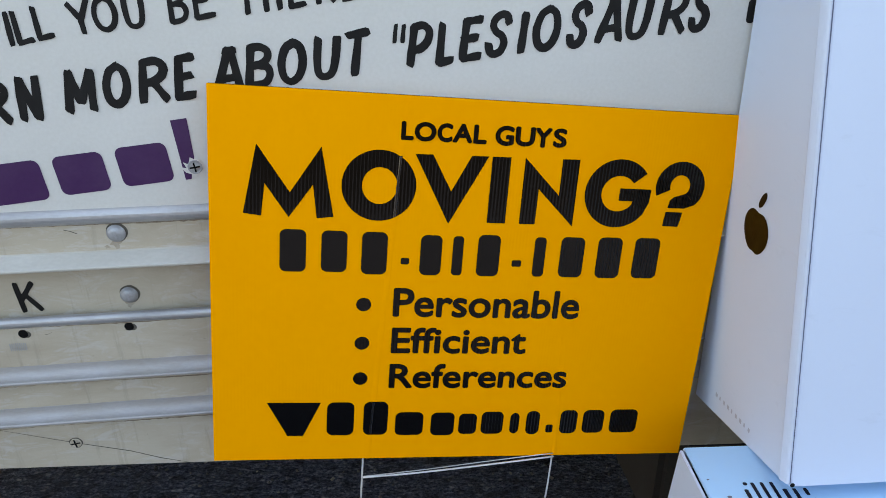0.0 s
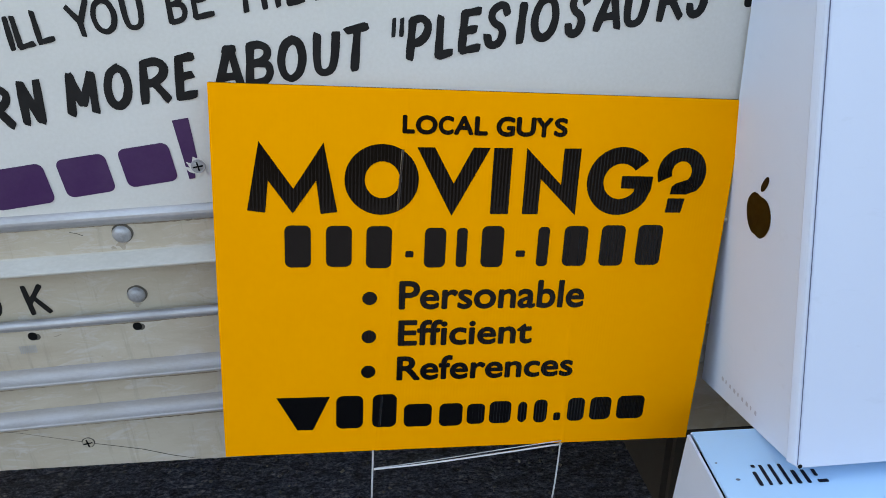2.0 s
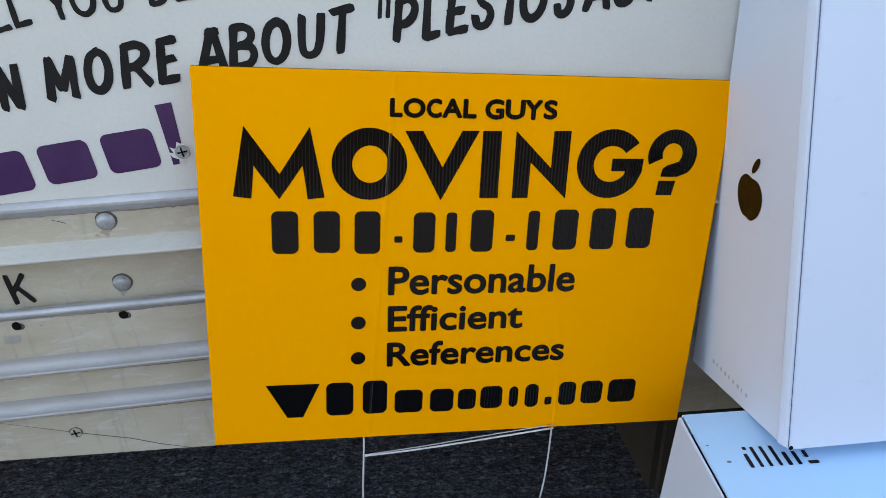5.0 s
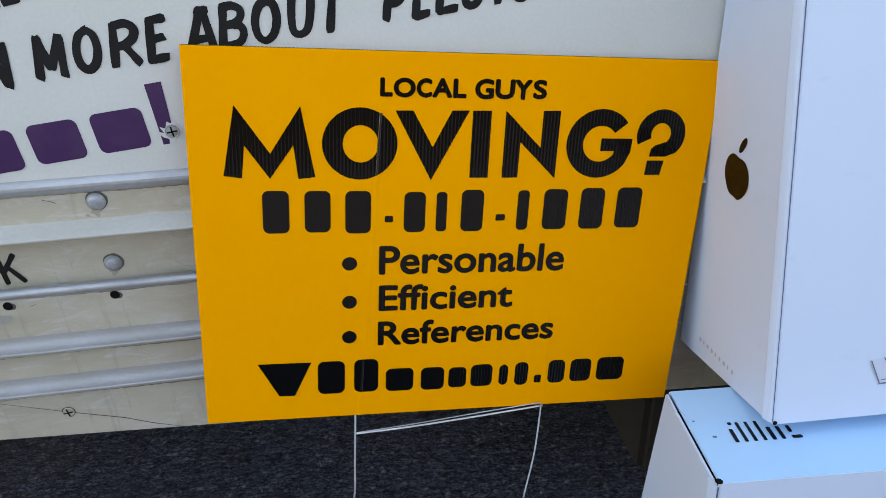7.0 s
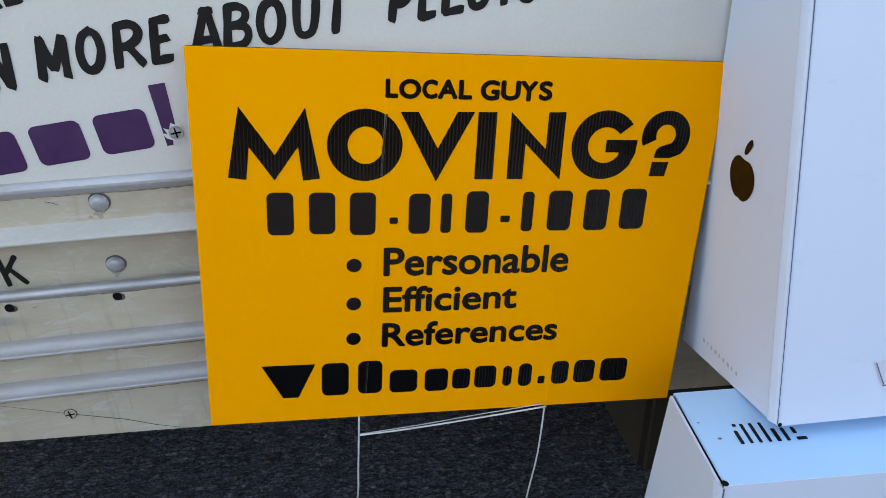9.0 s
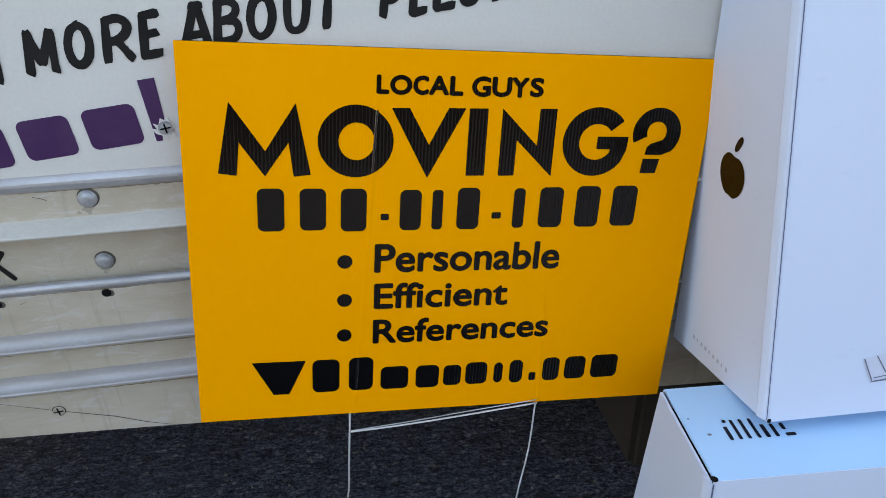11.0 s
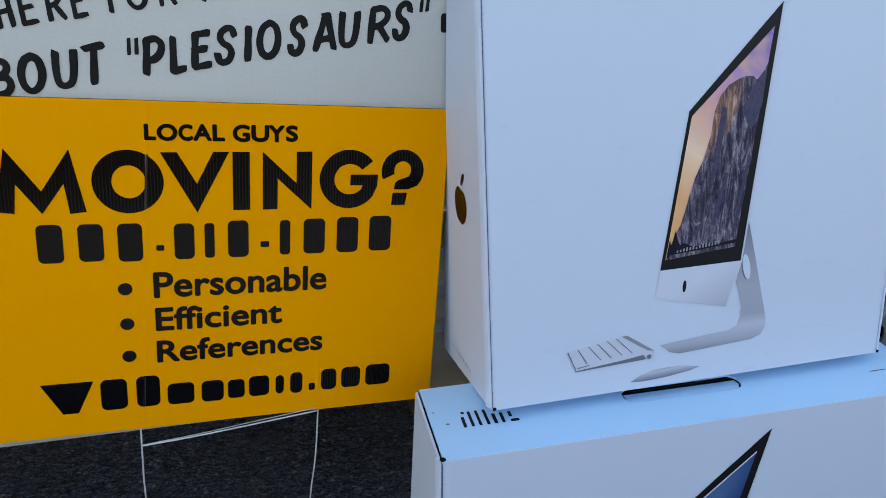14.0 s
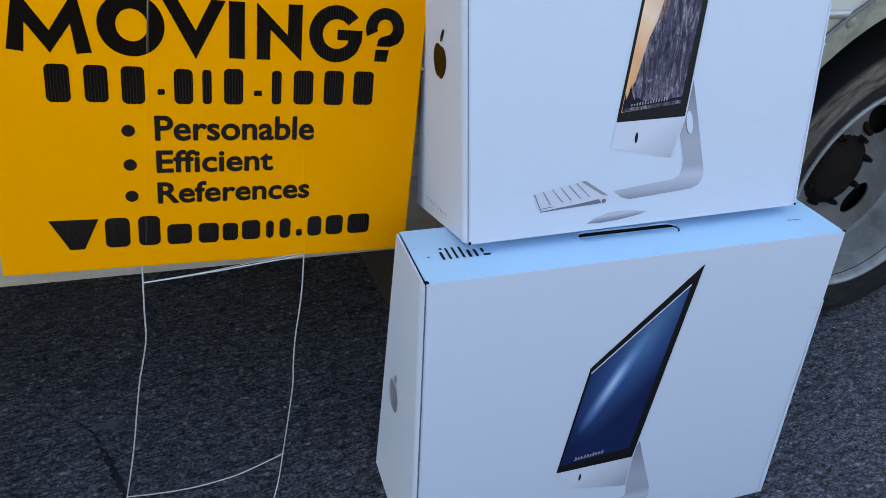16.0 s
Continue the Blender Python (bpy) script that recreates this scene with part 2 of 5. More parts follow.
CHASSIS = worn("grimy_brown_steel", (0.032, 0.026, 0.022), (0.050, 0.037, 0.029), 5, 110, 0.6, 0.8, 0, 0.2, 0.3)
ASPHALT = asphalt_material()
# for the unseen wall, kept dark for what it does to reflections
UNSEEN_WALL = worn("unseen_wall_dark", (0.030, 0.024, 0.020), (0.018, 0.016, 0.014), 1.5, 30, 0.6, 0.85, 0, 0.2, 0.3)
GREY_FADED = worn("faded_grey_ink", (0.33, 0.32, 0.31), (0.45, 0.43, 0.40), 120, 400, 0.8, 0.6)


# ---- building helpers ----
def mesh_of(bm, name, material, smooth=False):
    me = bpy.data.meshes.new(name)
    bm.normal_update()
    bm.to_mesh(me)
    bm.free()
    me.materials.append(material)
    if smooth:
        for p in me.polygons:
            p.use_smooth = True
    return me


def part(name, bm, material, parent, label="", m=Matrix(), smooth=False):
    """Links a bmesh as one mesh under parent; m places its own frame in the world."""
    ob = new(name, mesh_of(bm, name, material, smooth))
    if parent:
        ob.parent = parent
        ob.matrix_parent_inverse = WORLD_OF[parent.name].inverted()
    ob.matrix_basis = m
    WORLD_OF[ob.name] = m.copy()
    if label:
        ob["label"] = label
    return ob


WORLD_OF = {}


def thing(name, place, label, category, group="", kind=""):
    ob = new(name)
    ob.empty_display_size = 0.05
    ob.matrix_basis = Matrix.Translation(place)
    WORLD_OF[ob.name] = Matrix.Translation(place)
    return tagged(ob, label, category, group, kind)


def frame_of(origin, along, up):
    """A flat frame: x along, y up the face, z out of it."""
    x = Vector(along).normalized()
    z = x.cross(Vector(up)).normalized()
    y = z.cross(x)
    m = Matrix((x, y, z)).transposed().to_4x4()
    m.translation = origin
    return m


def plate(bm, outline, z0, z1, bevel=0.0):
    """A plate with the given 2D outline between two levels."""
    low = [bm.verts.new((x, y, z0)) for x, y in outline]
    f = bm.faces.new(low)
    f.normal_update()
    if f.normal.z > 0:
        f.normal_flip()
    ext = bmesh.ops.extrude_face_region(bm, geom=[f])
    top = [v for v in ext["geom"] if isinstance(v, bmesh.types.BMVert)]
    bmesh.ops.translate(bm, verts=top, vec=(0, 0, z1 - z0))
    if bevel:
        edges = {e for v in low + top for e in v.link_edges}
        bmesh.ops.bevel(bm, geom=list(edges), offset=bevel, segments=2, affect="EDGES", clamp_overlap=True)
    return bm


def sheet(bm, outline, z=0.0):
    f = bm.faces.new([bm.verts.new((x, y, z)) for x, y in outline])
    f.normal_update()
    if f.normal.z < 0:
        f.normal_flip()
    return bm


def box(bm, x0, y0, z0, x1, y1, z1, bevel=0.0):
    got = bmesh.ops.create_cube(bm, size=1, matrix=Matrix.LocRotScale(((x0 + x1) / 2, (y0 + y1) / 2, (z0 + z1) / 2), None, (x1 - x0, y1 - y0, z1 - z0)))
    if bevel:
        bmesh.ops.bevel(bm, geom=list({e for v in got["verts"] for e in v.link_edges}), offset=bevel, segments=2, affect="EDGES")
    return bm


def oval(cx, cy, rx, ry, n=28, turn=0.0):
    out = []
    for i in range(n):
        a = 2 * math.pi * i / n
        x, y = rx * math.cos(a), ry * math.sin(a)
        out.append((cx + x * math.cos(turn) - y * math.sin(turn), cy + x * math.sin(turn) + y * math.cos(turn)))
    return out


def pome(cx, cy, rx, ry, n=40):
    """A rounded body, dented above and below."""
    out = []
    for i in range(n):
        a = 2 * math.pi * i / n
        k = 1.04 - 0.14 * math.exp(-((a - math.pi / 2) / 0.30) ** 2) - 0.10 * math.exp(-((a - 3 * math.pi / 2) / 0.25) ** 2)
        out.append((cx + rx * k * math.cos(a) * (1 + 0.10 * math.sin(a)), cy + ry * k * math.sin(a)))
    return out


def rounded(x0, y0, x1, y1, r, n=5):
    out = []
    for cx, cy, a0 in ((x1 - r, y1 - r, 0), (x0 + r, y1 - r, 90), (x0 + r, y0 + r, 180), (x1 - r, y0 + r, 270)):
        for i in range(n + 1):
            a = radians(a0 + 90 * i / n)
            out.append((cx + r * math.cos(a), cy + r * math.sin(a)))
    return out


def lathe(bm, profile, steps=72):
    """Turns a profile of (radius, y) round the y axis."""
    rings = []
    for i in range(steps):
        a = 2 * math.pi * i / steps
        rings.append([bm.verts.new((r * math.cos(a), y, r * math.sin(a))) for r, y in profile])
    for i in range(steps):
        a, b = rings[i], rings[(i + 1) % steps]
        for j in range(len(profile) - 1):
            bm.faces.new((a[j], a[j + 1], b[j + 1], b[j]))
    bmesh.ops.remove_doubles(bm, verts=bm.verts, dist=1e-5)
    bmesh.ops.recalc_face_normals(bm, faces=bm.faces)
    return bm


def rod(bm, points, radius, sides=8):
    """A round wire along a polyline."""
    pts = [Vector(p) for p in points]
    rings = []
    for i, p in enumerate(pts):
        d = (pts[min(i + 1, len(pts) - 1)] - pts[max(i - 1, 0)]).normalized()
        a = d.orthogonal().normalized() if i == 0 else (rings_side - d * rings_side.dot(d)).normalized()
        rings_side = a
        b = d.cross(a)
        rings.append([bm.verts.new(p + radius * (math.cos(2 * math.pi * k / sides) * a + math.sin(2 * math.pi * k / sides) * b)) for k in range(sides)])
    for r, s in zip(rings, rings[1:]):
        for k in range(sides):
            bm.faces.new((r[k], r[(k + 1) % sides], s[(k + 1) % sides], s[k]))
    bm.faces.new(rings[0][::-1])
    bm.faces.new(rings[-1])
    return bm


def smooth_line(points, n=8):
    """A Catmull-Rom line through the points."""
    p = [Vector(q) for q in points]
    p = [2 * p[0] - p[1]] + p + [2 * p[-1] - p[-2]]
    out = []
    for i in range(1, len(p) - 2):
        for k in range(n):
            t = k / n
            out.append(0.5 * (2 * p[i] + (p[i + 1] - p[i - 1]) * t + (2 * p[i - 1] - 5 * p[i] + 4 * p[i + 1] - p[i + 2]) * t * t + (3 * p[i] - p[i - 1] - 3 * p[i + 1] + p[i + 2]) * t ** 3))
    out.append(p[-2])
    return out


GLYPHS = {}


def glyphs(text, bold):
    """Points and faces of a line of the built-in font, made heavier by bold."""
    if (text, bold) not in GLYPHS:
        cu = bpy.data.curves.new("line", "FONT")
        cu.body, cu.size, cu.offset, cu.fill_mode, cu.resolution_u = text, 1.0, bold, "FRONT", 5
        ob = bpy.data.objects.new("line", cu)
        scene.collection.objects.link(ob)
        me = bpy.data.meshes.new_from_object(ob.evaluated_get(bpy.context.evaluated_depsgraph_get()))
        GLYPHS[text, bold] = ([tuple(v.co.xy) for v in me.vertices], [tuple(p.vertices) for p in me.polygons])
        bpy.data.objects.remove(ob)
        bpy.data.curves.remove(cu)
        bpy.data.meshes.remove(me)
    return GLYPHS[text, bold]


def write(bm, text, cell, z, heavy=0.0, shear=0.0, turn=0.0):
    """Sets a line of lettering so that it fills the cell (x0, y0, x1, y1). heavy: metres by which the strokes are thickened all round."""
    pts, faces = glyphs(text, 0.0)
    lo = [min(p[k] for p in pts) for k in (0, 1)]
    hi = [max(p[k] for p in pts) for k in (0, 1)]
    x0, y0, x1, y1 = cell[0] + heavy, cell[1] + heavy, cell[2] - heavy, cell[3] - heavy
    w, h = x1 - x0, y1 - y0
    shifts = [(0, 0)] + [(heavy * math.cos(radians(a)), heavy * math.sin(radians(a))) for a in range(0, 360, 45)] if heavy else [(0, 0)]
    for k, (ox, oy) in enumerate(shifts):
        vs = []
        for px, py in pts:
            x = x0 + w * (px - lo[0]) / (hi[0] - lo[0])
            y = y0 + h * (py - lo[1]) / (hi[1] - lo[1])
            x += shear * (y - y0)
            dx, dy = x - x0, y - y0
            vs.append(bm.verts.new((x0 + ox + dx * math.cos(turn) - dy * math.sin(turn), y0 + oy + dx * math.sin(turn) + dy * math.cos(turn), z + k * 3e-5)))
        for f in faces:
            face = bm.faces.new([vs[i] for i in f])
            face.normal_update()
            if face.normal.z < 0:
                face.normal_flip()
    return bm


# ---- ground ----
bm = bmesh.new()
sheet(bm, [(-600, -600), (600, -600), (600, 600), (-600, 600)])
ground = part("ground", bm, ASPHALT, None)
tagged(ground, "dark worn asphalt of a parking lot", "ground", kind="structure")


# unseen dark wall added behind to shape reflections and cut low sky light
bm = bmesh.new()
box(bm, -16, -7.6, 0, 16, -7.3, 2.1)
box(bm, -16.05, -7.65, 2.1, 16.05, -7.25, 2.2)
tagged(part("unseen_wall", bm, UNSEEN_WALL, None), "plain dark brown wall, unseen, added for reflections and to cut low sky light", "wall", kind="structure")


# ---- truck: side wall, skirt rails, wheel ----
WALL_Y, WALL_SCALE = 0.076, 1.015
WALL = frame_of((0.2 * (1 - WALL_SCALE), WALL_Y, 1.19 * (1 - WALL_SCALE)), (1, 0, 0), (0, 0, 1)) @ Matrix.Scale(WALL_SCALE, 4)
WX, WZ, ARCH_R = 1.89, 0.41, 0.515
truck = thing("box_truck", (1.0, 1.2, 0), "white box truck with cream skirt rails and dark lettering", "truck")


def arc(r, a0, a1, n=28):
    return [(WX + r * math.cos(radians(a0 + (a1 - a0) * i / n)), WZ + r * math.sin(radians(a0 + (a1 - a0) * i / n))) for i in range(n + 1)]


SPLIT = 0.878
half = math.degrees(math.asin((SPLIT - WZ) / ARCH_R))
bm = bmesh.new()
plate(bm, [(-4.2, SPLIT)] + arc(ARCH_R, 180 - half, half) + [(3.6, SPLIT), (3.6, 3.0), (-4.2, 3.0)], -0.03, 0.0)
part("side_panel", bm, PANEL, truck, "glossy white painted side panel", WALL)
arch_angle = lambda z: 180 - math.degrees(math.asin((z - WZ) / ARCH_R))
STEP_LOW, STEP_TOP, STEP_BACK = 0.7440, 0.8225, 0.015
bm = bmesh.new()
plate(bm, [(-4.2, STEP_TOP)] + arc(ARCH_R, arch_angle(STEP_TOP), 180 - half, 8) + [(-4.2, SPLIT)], -0.03, 0.0)
part("skirt_panel", bm, SKIRT, truck, "soiled cream upper skirt", WALL)
bm = bmesh.new()
plate(bm, [(-4.2, STEP_LOW)] + arc(ARCH_R, arch_angle(STEP_LOW), arch_angle(STEP_TOP), 8) + [(-4.2, STEP_TOP)], -0.03, -STEP_BACK)
part("skirt_panel", bm, SKIRT, truck, "soiled cream panel set back under the lip", WALL)
bm = bmesh.new()
plate(bm, [(-4.2, 0.57), (-0.6, 0.549)] + arc(ARCH_R, arch_angle(0.43), arch_angle(STEP_LOW), 14) + [(-4.2, STEP_LOW)], -0.03, 0.0)
part("skirt_panel", bm, SKIRT, truck, "soiled cream lower skirt", WALL)
STEP = WALL @ Matrix.Translation((0, -0.0072, -STEP_BACK))
bm = bmesh.new()
plate(bm, arc(ARCH_R, half, 0, 10) + [(3.6, WZ), (3.6, SPLIT)], -0.03, 0.0)
part("skirt_panel", bm, SKIRT, truck, "", WALL)


def rail(name, profile, x0, x1, material, label=""):
    """A bar of constant section: profile points (z, out)."""
    bm = bmesh.new()
    a = [bm.verts.new((x0, z, o)) for z, o in profile]
    b = [bm.verts.new((x1, z, o)) for z, o in profile]
    for i in range(len(a)):
        j = (i + 1) % len(a)
        bm.faces.new((a[i], a[j], b[j], b[i]))
    bm.faces.new(a)
    bm.faces.new(b[::-1])
    bmesh.ops.recalc_face_normals(bm, faces=bm.faces)
    return part(name, bm, material, truck, label, WALL)


def bead(z0, z1, out):
    zc, h = (z0 + z1) / 2, (z1 - z0) / 2
    return [(zc + h * math.cos(a), max(out * math.sin(a), 0) - 0.002) for a in [math.pi * i / 10 for i in range(11)]]


def lip(z_top, z_low, out):
    tip = [(z_low + 0.0022 + 0.0028 * math.cos(a), out - 0.003 + 0.003 * math.sin(a)) for a in [radians(50 + 18 * i) for i in range(8)]]
    return [(z_top, -0.002), (z_top - 0.0006, 0.0001), (z_top - 0.0025, 0.0006)] + tip + [(z_low + 0.004, -0.002)]


def cove(z_top, z_low, out):
    """A rail that sweeps out of the wall in a hollow curve to a rounded nose."""
    sweep = [(z_top - (z_top - z_low - 0.003) * math.sin(a), 0.0006 + (out - 0.0026) * (1 - math.cos(a)) ** 1.15) for a in [radians(9 * i) for i in range(11)]]
    nose = [(z_low + 0.0012 + 0.0022 * math.cos(a), out - 0.0022 + 0.0022 * math.sin(a)) for a in [radians(20 + 22 * i) for i in range(7)]]
    return [(z_top + 0.0004, -0.002)] + sweep + nose + [(z_low - 0.0008, -0.002)]


def reach(z):
    return WX - math.sqrt(max((ARCH_R + 0.057) ** 2 - (z - WZ) ** 2, 0)) - 0.010


rail("trim_bead", bead(0.8655, 0.8848, 0.009), -4.2, reach(0.878), BEAD, "bright aluminium bead")
rail("skirt_rail", lip(0.8335, 0.8192, 0.0225), -4.2, reach(0.83), PALE_LIP, "pale sloped lip of the skirt")
rail("trim_bead", bead(0.737, 0.7505, 0.007), -4.2, reach(0.74), BEAD)
rail("skirt_rail", cove(0.6835, 0.6655, 0.014), -4.2, reach(0.67), RAIL, "dull metal rub rail")
rail("skirt_rail", cove(0.6225, 0.6035, 0.014), -4.2, reach(0.61), RAIL)

def bolt(name, x, z, r, rise, material, label="", face=None):
    bm = bmesh.new()
    prof = [(r * 1.12, 0), (r * 1.1, -0.0015), (r, -0.002), (r * 0.95, -rise * 0.55), (r * 0.7, -rise * 0.9), (r * 0.35, -rise), (0.0001, -rise)]
    lathe(bm, prof, 24)
    return part(name, bm, material, truck, label, Matrix.Translation((face or WALL) @ Vector((x, z, 0))), True)


# dark rings set off to the upper right paint the heads' shade
for gx, gz, gr, face in ((-0.081, 0.8535, 0.0118, WALL), (-0.0862, 0.7730, 0.0118, STEP), (-0.1855, 0.5616, 0.0082, WALL)):
    bm = bmesh.new()
    sheet(bm, [(gx + (gr + 0.0004 * math.sin(3 * a + gz)) * math.cos(a) + 0.0011, gz + (gr + 0.0003 * math.cos(5 * a)) * math.sin(a) + 0.0013) for a in [2 * math.pi * i / 36 for i in range(36)]], 0.0006)
    part("shade_ring", bm, GRIME_AND_SHADE, truck, "", face)
bolt("rivet", -0.081, 0.8535, 0.0096, 0.0062, STEEL, "domed zinc rivet head")
bolt("rivet", -0.0862, 0.7730, 0.0096, 0.0062, STEEL, "", STEP)
bolt("screw_washer", 0.0165, 0.9285, 0.0074, 0.0022, STEEL, "worn cross-head screw washer")
bolt("screw", -0.1846, 0.5627, 0.0064, 0.0012, SKIRT, "flat cross-head screw")
bolt("rivet", 1.560, 0.859, 0.0135, 0.009, FLANGE, "painted bolt head")
bolt("rivet", 1.541, 1.094, 0.011, 0.004, PANEL, "painted rivet head")


# flat dark bars that paint the shade in a screw's slot
def cross(x, z, r, out, material=DARK):
    bm = bmesh.new()
    for a in (0.15, 0.15 + math.pi / 2):
        c, s = math.cos(a), math.sin(a)
        w = r * 0.16
        sheet(bm, [(x + r * c - w * s, z + r * s + w * c), (x - r * c - w * s, z - r * s + w * c), (x - r * c + w * s, z - r * s - w * c), (x + r * c + w * s, z + r * s - w * c)], out)
    return part("screw_slot", bm, material, truck, "", WALL)


cross(0.0165, 0.9285, 0.0056, 0.0028)
bm = bmesh.new()
sheet(bm, [(0.0060, 0.9225), (0.0010, 0.9290), (0.0075, 0.9275), (0.0040, 0.9345), (0.0100, 0.9320), (0.0125, 0.9400), (0.0165, 0.9375), (0.0200, 0.9420), (0.0225, 0.9345), (0.0270, 0.9300), (0.0235, 0.9255), (0.0262, 0.9170), (0.0195, 0.9205), (0.0140, 0.9140), (0.0125, 0.9200)], 0.0012)
part("torn_vinyl", bm, PANEL, truck, "torn pale vinyl round a screw", WALL)
cross(-0.1846, 0.5627, 0.0062, 0.0026)
# drain holes: discs on the surface, a hole's shade put into their colour
for hx, hz in ((-0.0888, 0.7305), (-0.2102, 0.7290)):
    bm = bmesh.new()
    lathe(bm, [(0.0001, -0.0006), (0.0040, -0.0006), (0.0052, -0.0010), (0.0058, 0.0)], 20)
    part("drain_hole", bm, DARK, truck, "drain hole, its shade painted as a near-black disc", Matrix.Translation(WALL @ Vector((hx, hz, 0))))
    bm = bmesh.new()
    sheet(bm, oval(hx + 0.0042, hz - 0.0008, 0.0046, 0.0046), 0.0004)
    part("rust_ring", bm, GRIME_AND_SHADE, truck, "", WALL)
bm = bmesh.new()
seam = [(-0.40, 0.628), (-0.262, 0.5885), (-0.1846, 0.5627), (-0.12, 0.543), (-0.085, 0.528), (-0.045, 0.515)]
wide = [0.0003, 0.0005, 0.0009, 0.0013, 0.0014, 0.0004]
sheet(bm, [(x, z + w / 2) for (x, z), w in zip(seam, wide)] + [(x, z - w / 2) for (x, z), w in zip(seam, wide)][::-1], 0.0006)
part("seam", bm, GRIME_AND_SHADE, truck, "thin dark crack across the skirt", WALL)
bm = bmesh.new()
for i in range(9):
    x = -0.2290 + i * 0.0022
    sheet(bm, [(x, 0.7060), (x + 0.0012, 0.7064), (x + 0.0012, 0.7172), (x, 0.7168)], 0.0006)
part("faded_sticker", bm, GREY_FADED, truck, "faded grey printed bars", WALL)

for pts in ([(-0.1367, 0.8604), (-0.1290, 0.8581), (-0.1230, 0.8550)], [(-0.1777, 0.7289), (-0.1825, 0.7270), (-0.1860, 0.7264)]):
    bm = bmesh.new()
    w = 0.0003
    sheet(bm, [(x - w, z - w) for x, z in pts] + [(x + w, z + w) for x, z in pts][::-1], 0.0005)
    part("scratch", bm, GRIME_AND_SHADE, truck, "", WALL)
# thin ragged brown lines just below the rails and beads
BROWN_LINE = worn("ragged_brown", (0.21, 0.16, 0.115), (0.30, 0.245, 0.185), 70, 300, 0.9, 0.8)
speck = np.random.RandomState(14)
for z, deep, from_x, to_x in ((0.8658, 0.0019, -0.42, 0.03), (0.7374, 0.0016, -0.42, 0.02), (0.6552, 0.0013, -0.42, 0.01), (0.5922, 0.0015, -0.42, 0.0)):
    xs = np.linspace(from_x, to_x, 90)
    drop = deep * np.clip(0.35 + 0.5 * np.sin(xs * 23 + z * 90) + speck.uniform(-0.35, 0.6, 90), 0.05, 1.4)
    bm = bmesh.new()
    upper = [bm.verts.new((x, z, 0.0004)) for x in xs]
    lower = [bm.verts.new((x, z - d, 0.0004)) for x, d in zip(xs, drop)]
    for k in range(89):
        bm.faces.new((lower[k], lower[k + 1], upper[k + 1], upper[k]))
    part("rail_line", bm, BROWN_LINE, truck, "thin ragged brown line below a rail", WALL)
STAIN = worn("rusty_stain", (0.335, 0.275, 0.205), (0.43, 0.375, 0.315), 110, 300, 0.9, 0.7)
for sx, sz, wide, tall, face in ((-0.0835, 0.8410, 0.0075, 0.0075, WALL), (-0.0874, 0.7610, 0.0060, 0.0058, STEP), (-0.0935, 0.8366, 0.0040, 0.0028, WALL)):
    bm = bmesh.new()
    sheet(bm, [(sx + wide * (0.75 + 0.25 * math.sin(4 * a + sx * 900)) * math.cos(a), sz + tall * (0.7 + 0.3 * math.cos(3 * a + sz * 700)) * math.sin(a)) for a in [2 * math.pi * k / 30 for k in range(30)]], 0.0004)
    part("stain", bm, STAIN, truck, "", face)

# arch flange, wheel well
bm = bmesh.new()
plate(bm, arc(ARCH_R + 0.055, 180, 0, 40) + arc(ARCH_R - 0.002, 0, 180, 40), -0.004, 0.005)
part("arch_flange", bm, FLANGE, truck, "cream flange round the wheel arch", WALL)
bm = bmesh.new()
rod(bm, [(x, z, 0.006) for x, z in arc(ARCH_R + 0.057, 176, 4, 44)], 0.004)
part("arch_bead", bm, DULL_BEAD, truck, "", WALL, True)
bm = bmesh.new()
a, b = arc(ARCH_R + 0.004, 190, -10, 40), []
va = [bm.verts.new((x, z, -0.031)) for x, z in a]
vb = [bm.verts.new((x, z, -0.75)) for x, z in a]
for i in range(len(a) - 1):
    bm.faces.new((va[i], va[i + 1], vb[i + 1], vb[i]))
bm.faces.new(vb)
# the well's shade is painted by its near-black colour
part("wheel_well", bm, DARK, truck, "wheel well coloured near black for its shade", WALL)

# cargo box and underbody
bm = bmesh.new()
box(bm, -4.2, 2.32, 0.55, 3.6, 2.36, 3.0)
box(bm, -4.2, 0.06, 2.97, 3.6, 2.36, 3.0)
box(bm, -4.2, 0.1, 0.55, -4.17, 2.32, 2.97)
box(bm, 3.57, 0.1, 0.55, 3.6, 2.32, 2.97)
part("cargo_box", bm, PANEL, truck)
# unseen board added on the far side to keep light from under the truck
bm = bmesh.new()
box(bm, -4.2, 2.30, 0.14, 3.6, 2.318, 0.56)
part("far_light_block", bm, CHASSIS, truck)
bm = bmesh.new()
box(bm, -4.2, 0.10, 0.56, 1.34, 2.32, 0.62)
box(bm, 1.34, 0.82, 0.56, 2.44, 2.32, 0.62)
box(bm, 2.44, 0.10, 0.56, 3.6, 2.32, 0.62)
box(bm, -4.2, 0.75, 0.40, 3.6, 0.85, 0.56)
box(bm, -4.2, 1.55, 0.40, 3.6, 1.65, 0.56)
part("chassis", bm, CHASSIS, truck)
bm = bmesh.new()
box(bm, 0.685, 0.20, 0.15, 1.30, 0.62, 0.56, 0.012)
part("underbody_box", bm, CHASSIS, truck, "grimy brown steel underbody box")

# wheel
wheel_at = Matrix.Translation((1.935, 0.0, 0.398))
bm = bmesh.new()
lathe(bm, [(0.272, 0.30), (0.272, 0.128), (0.288, 0.112), (0.305, 0.100), (0.335, 0.092), (0.362, 0.094), (0.383, 0.102), (0.389, 0.106), (0.398, 0.118), (0.400, 0.135), (0.403, 0.142), (0.403, 0.30), (0.392, 0.325), (0.33, 0.345), (0.272, 0.30)], 96)
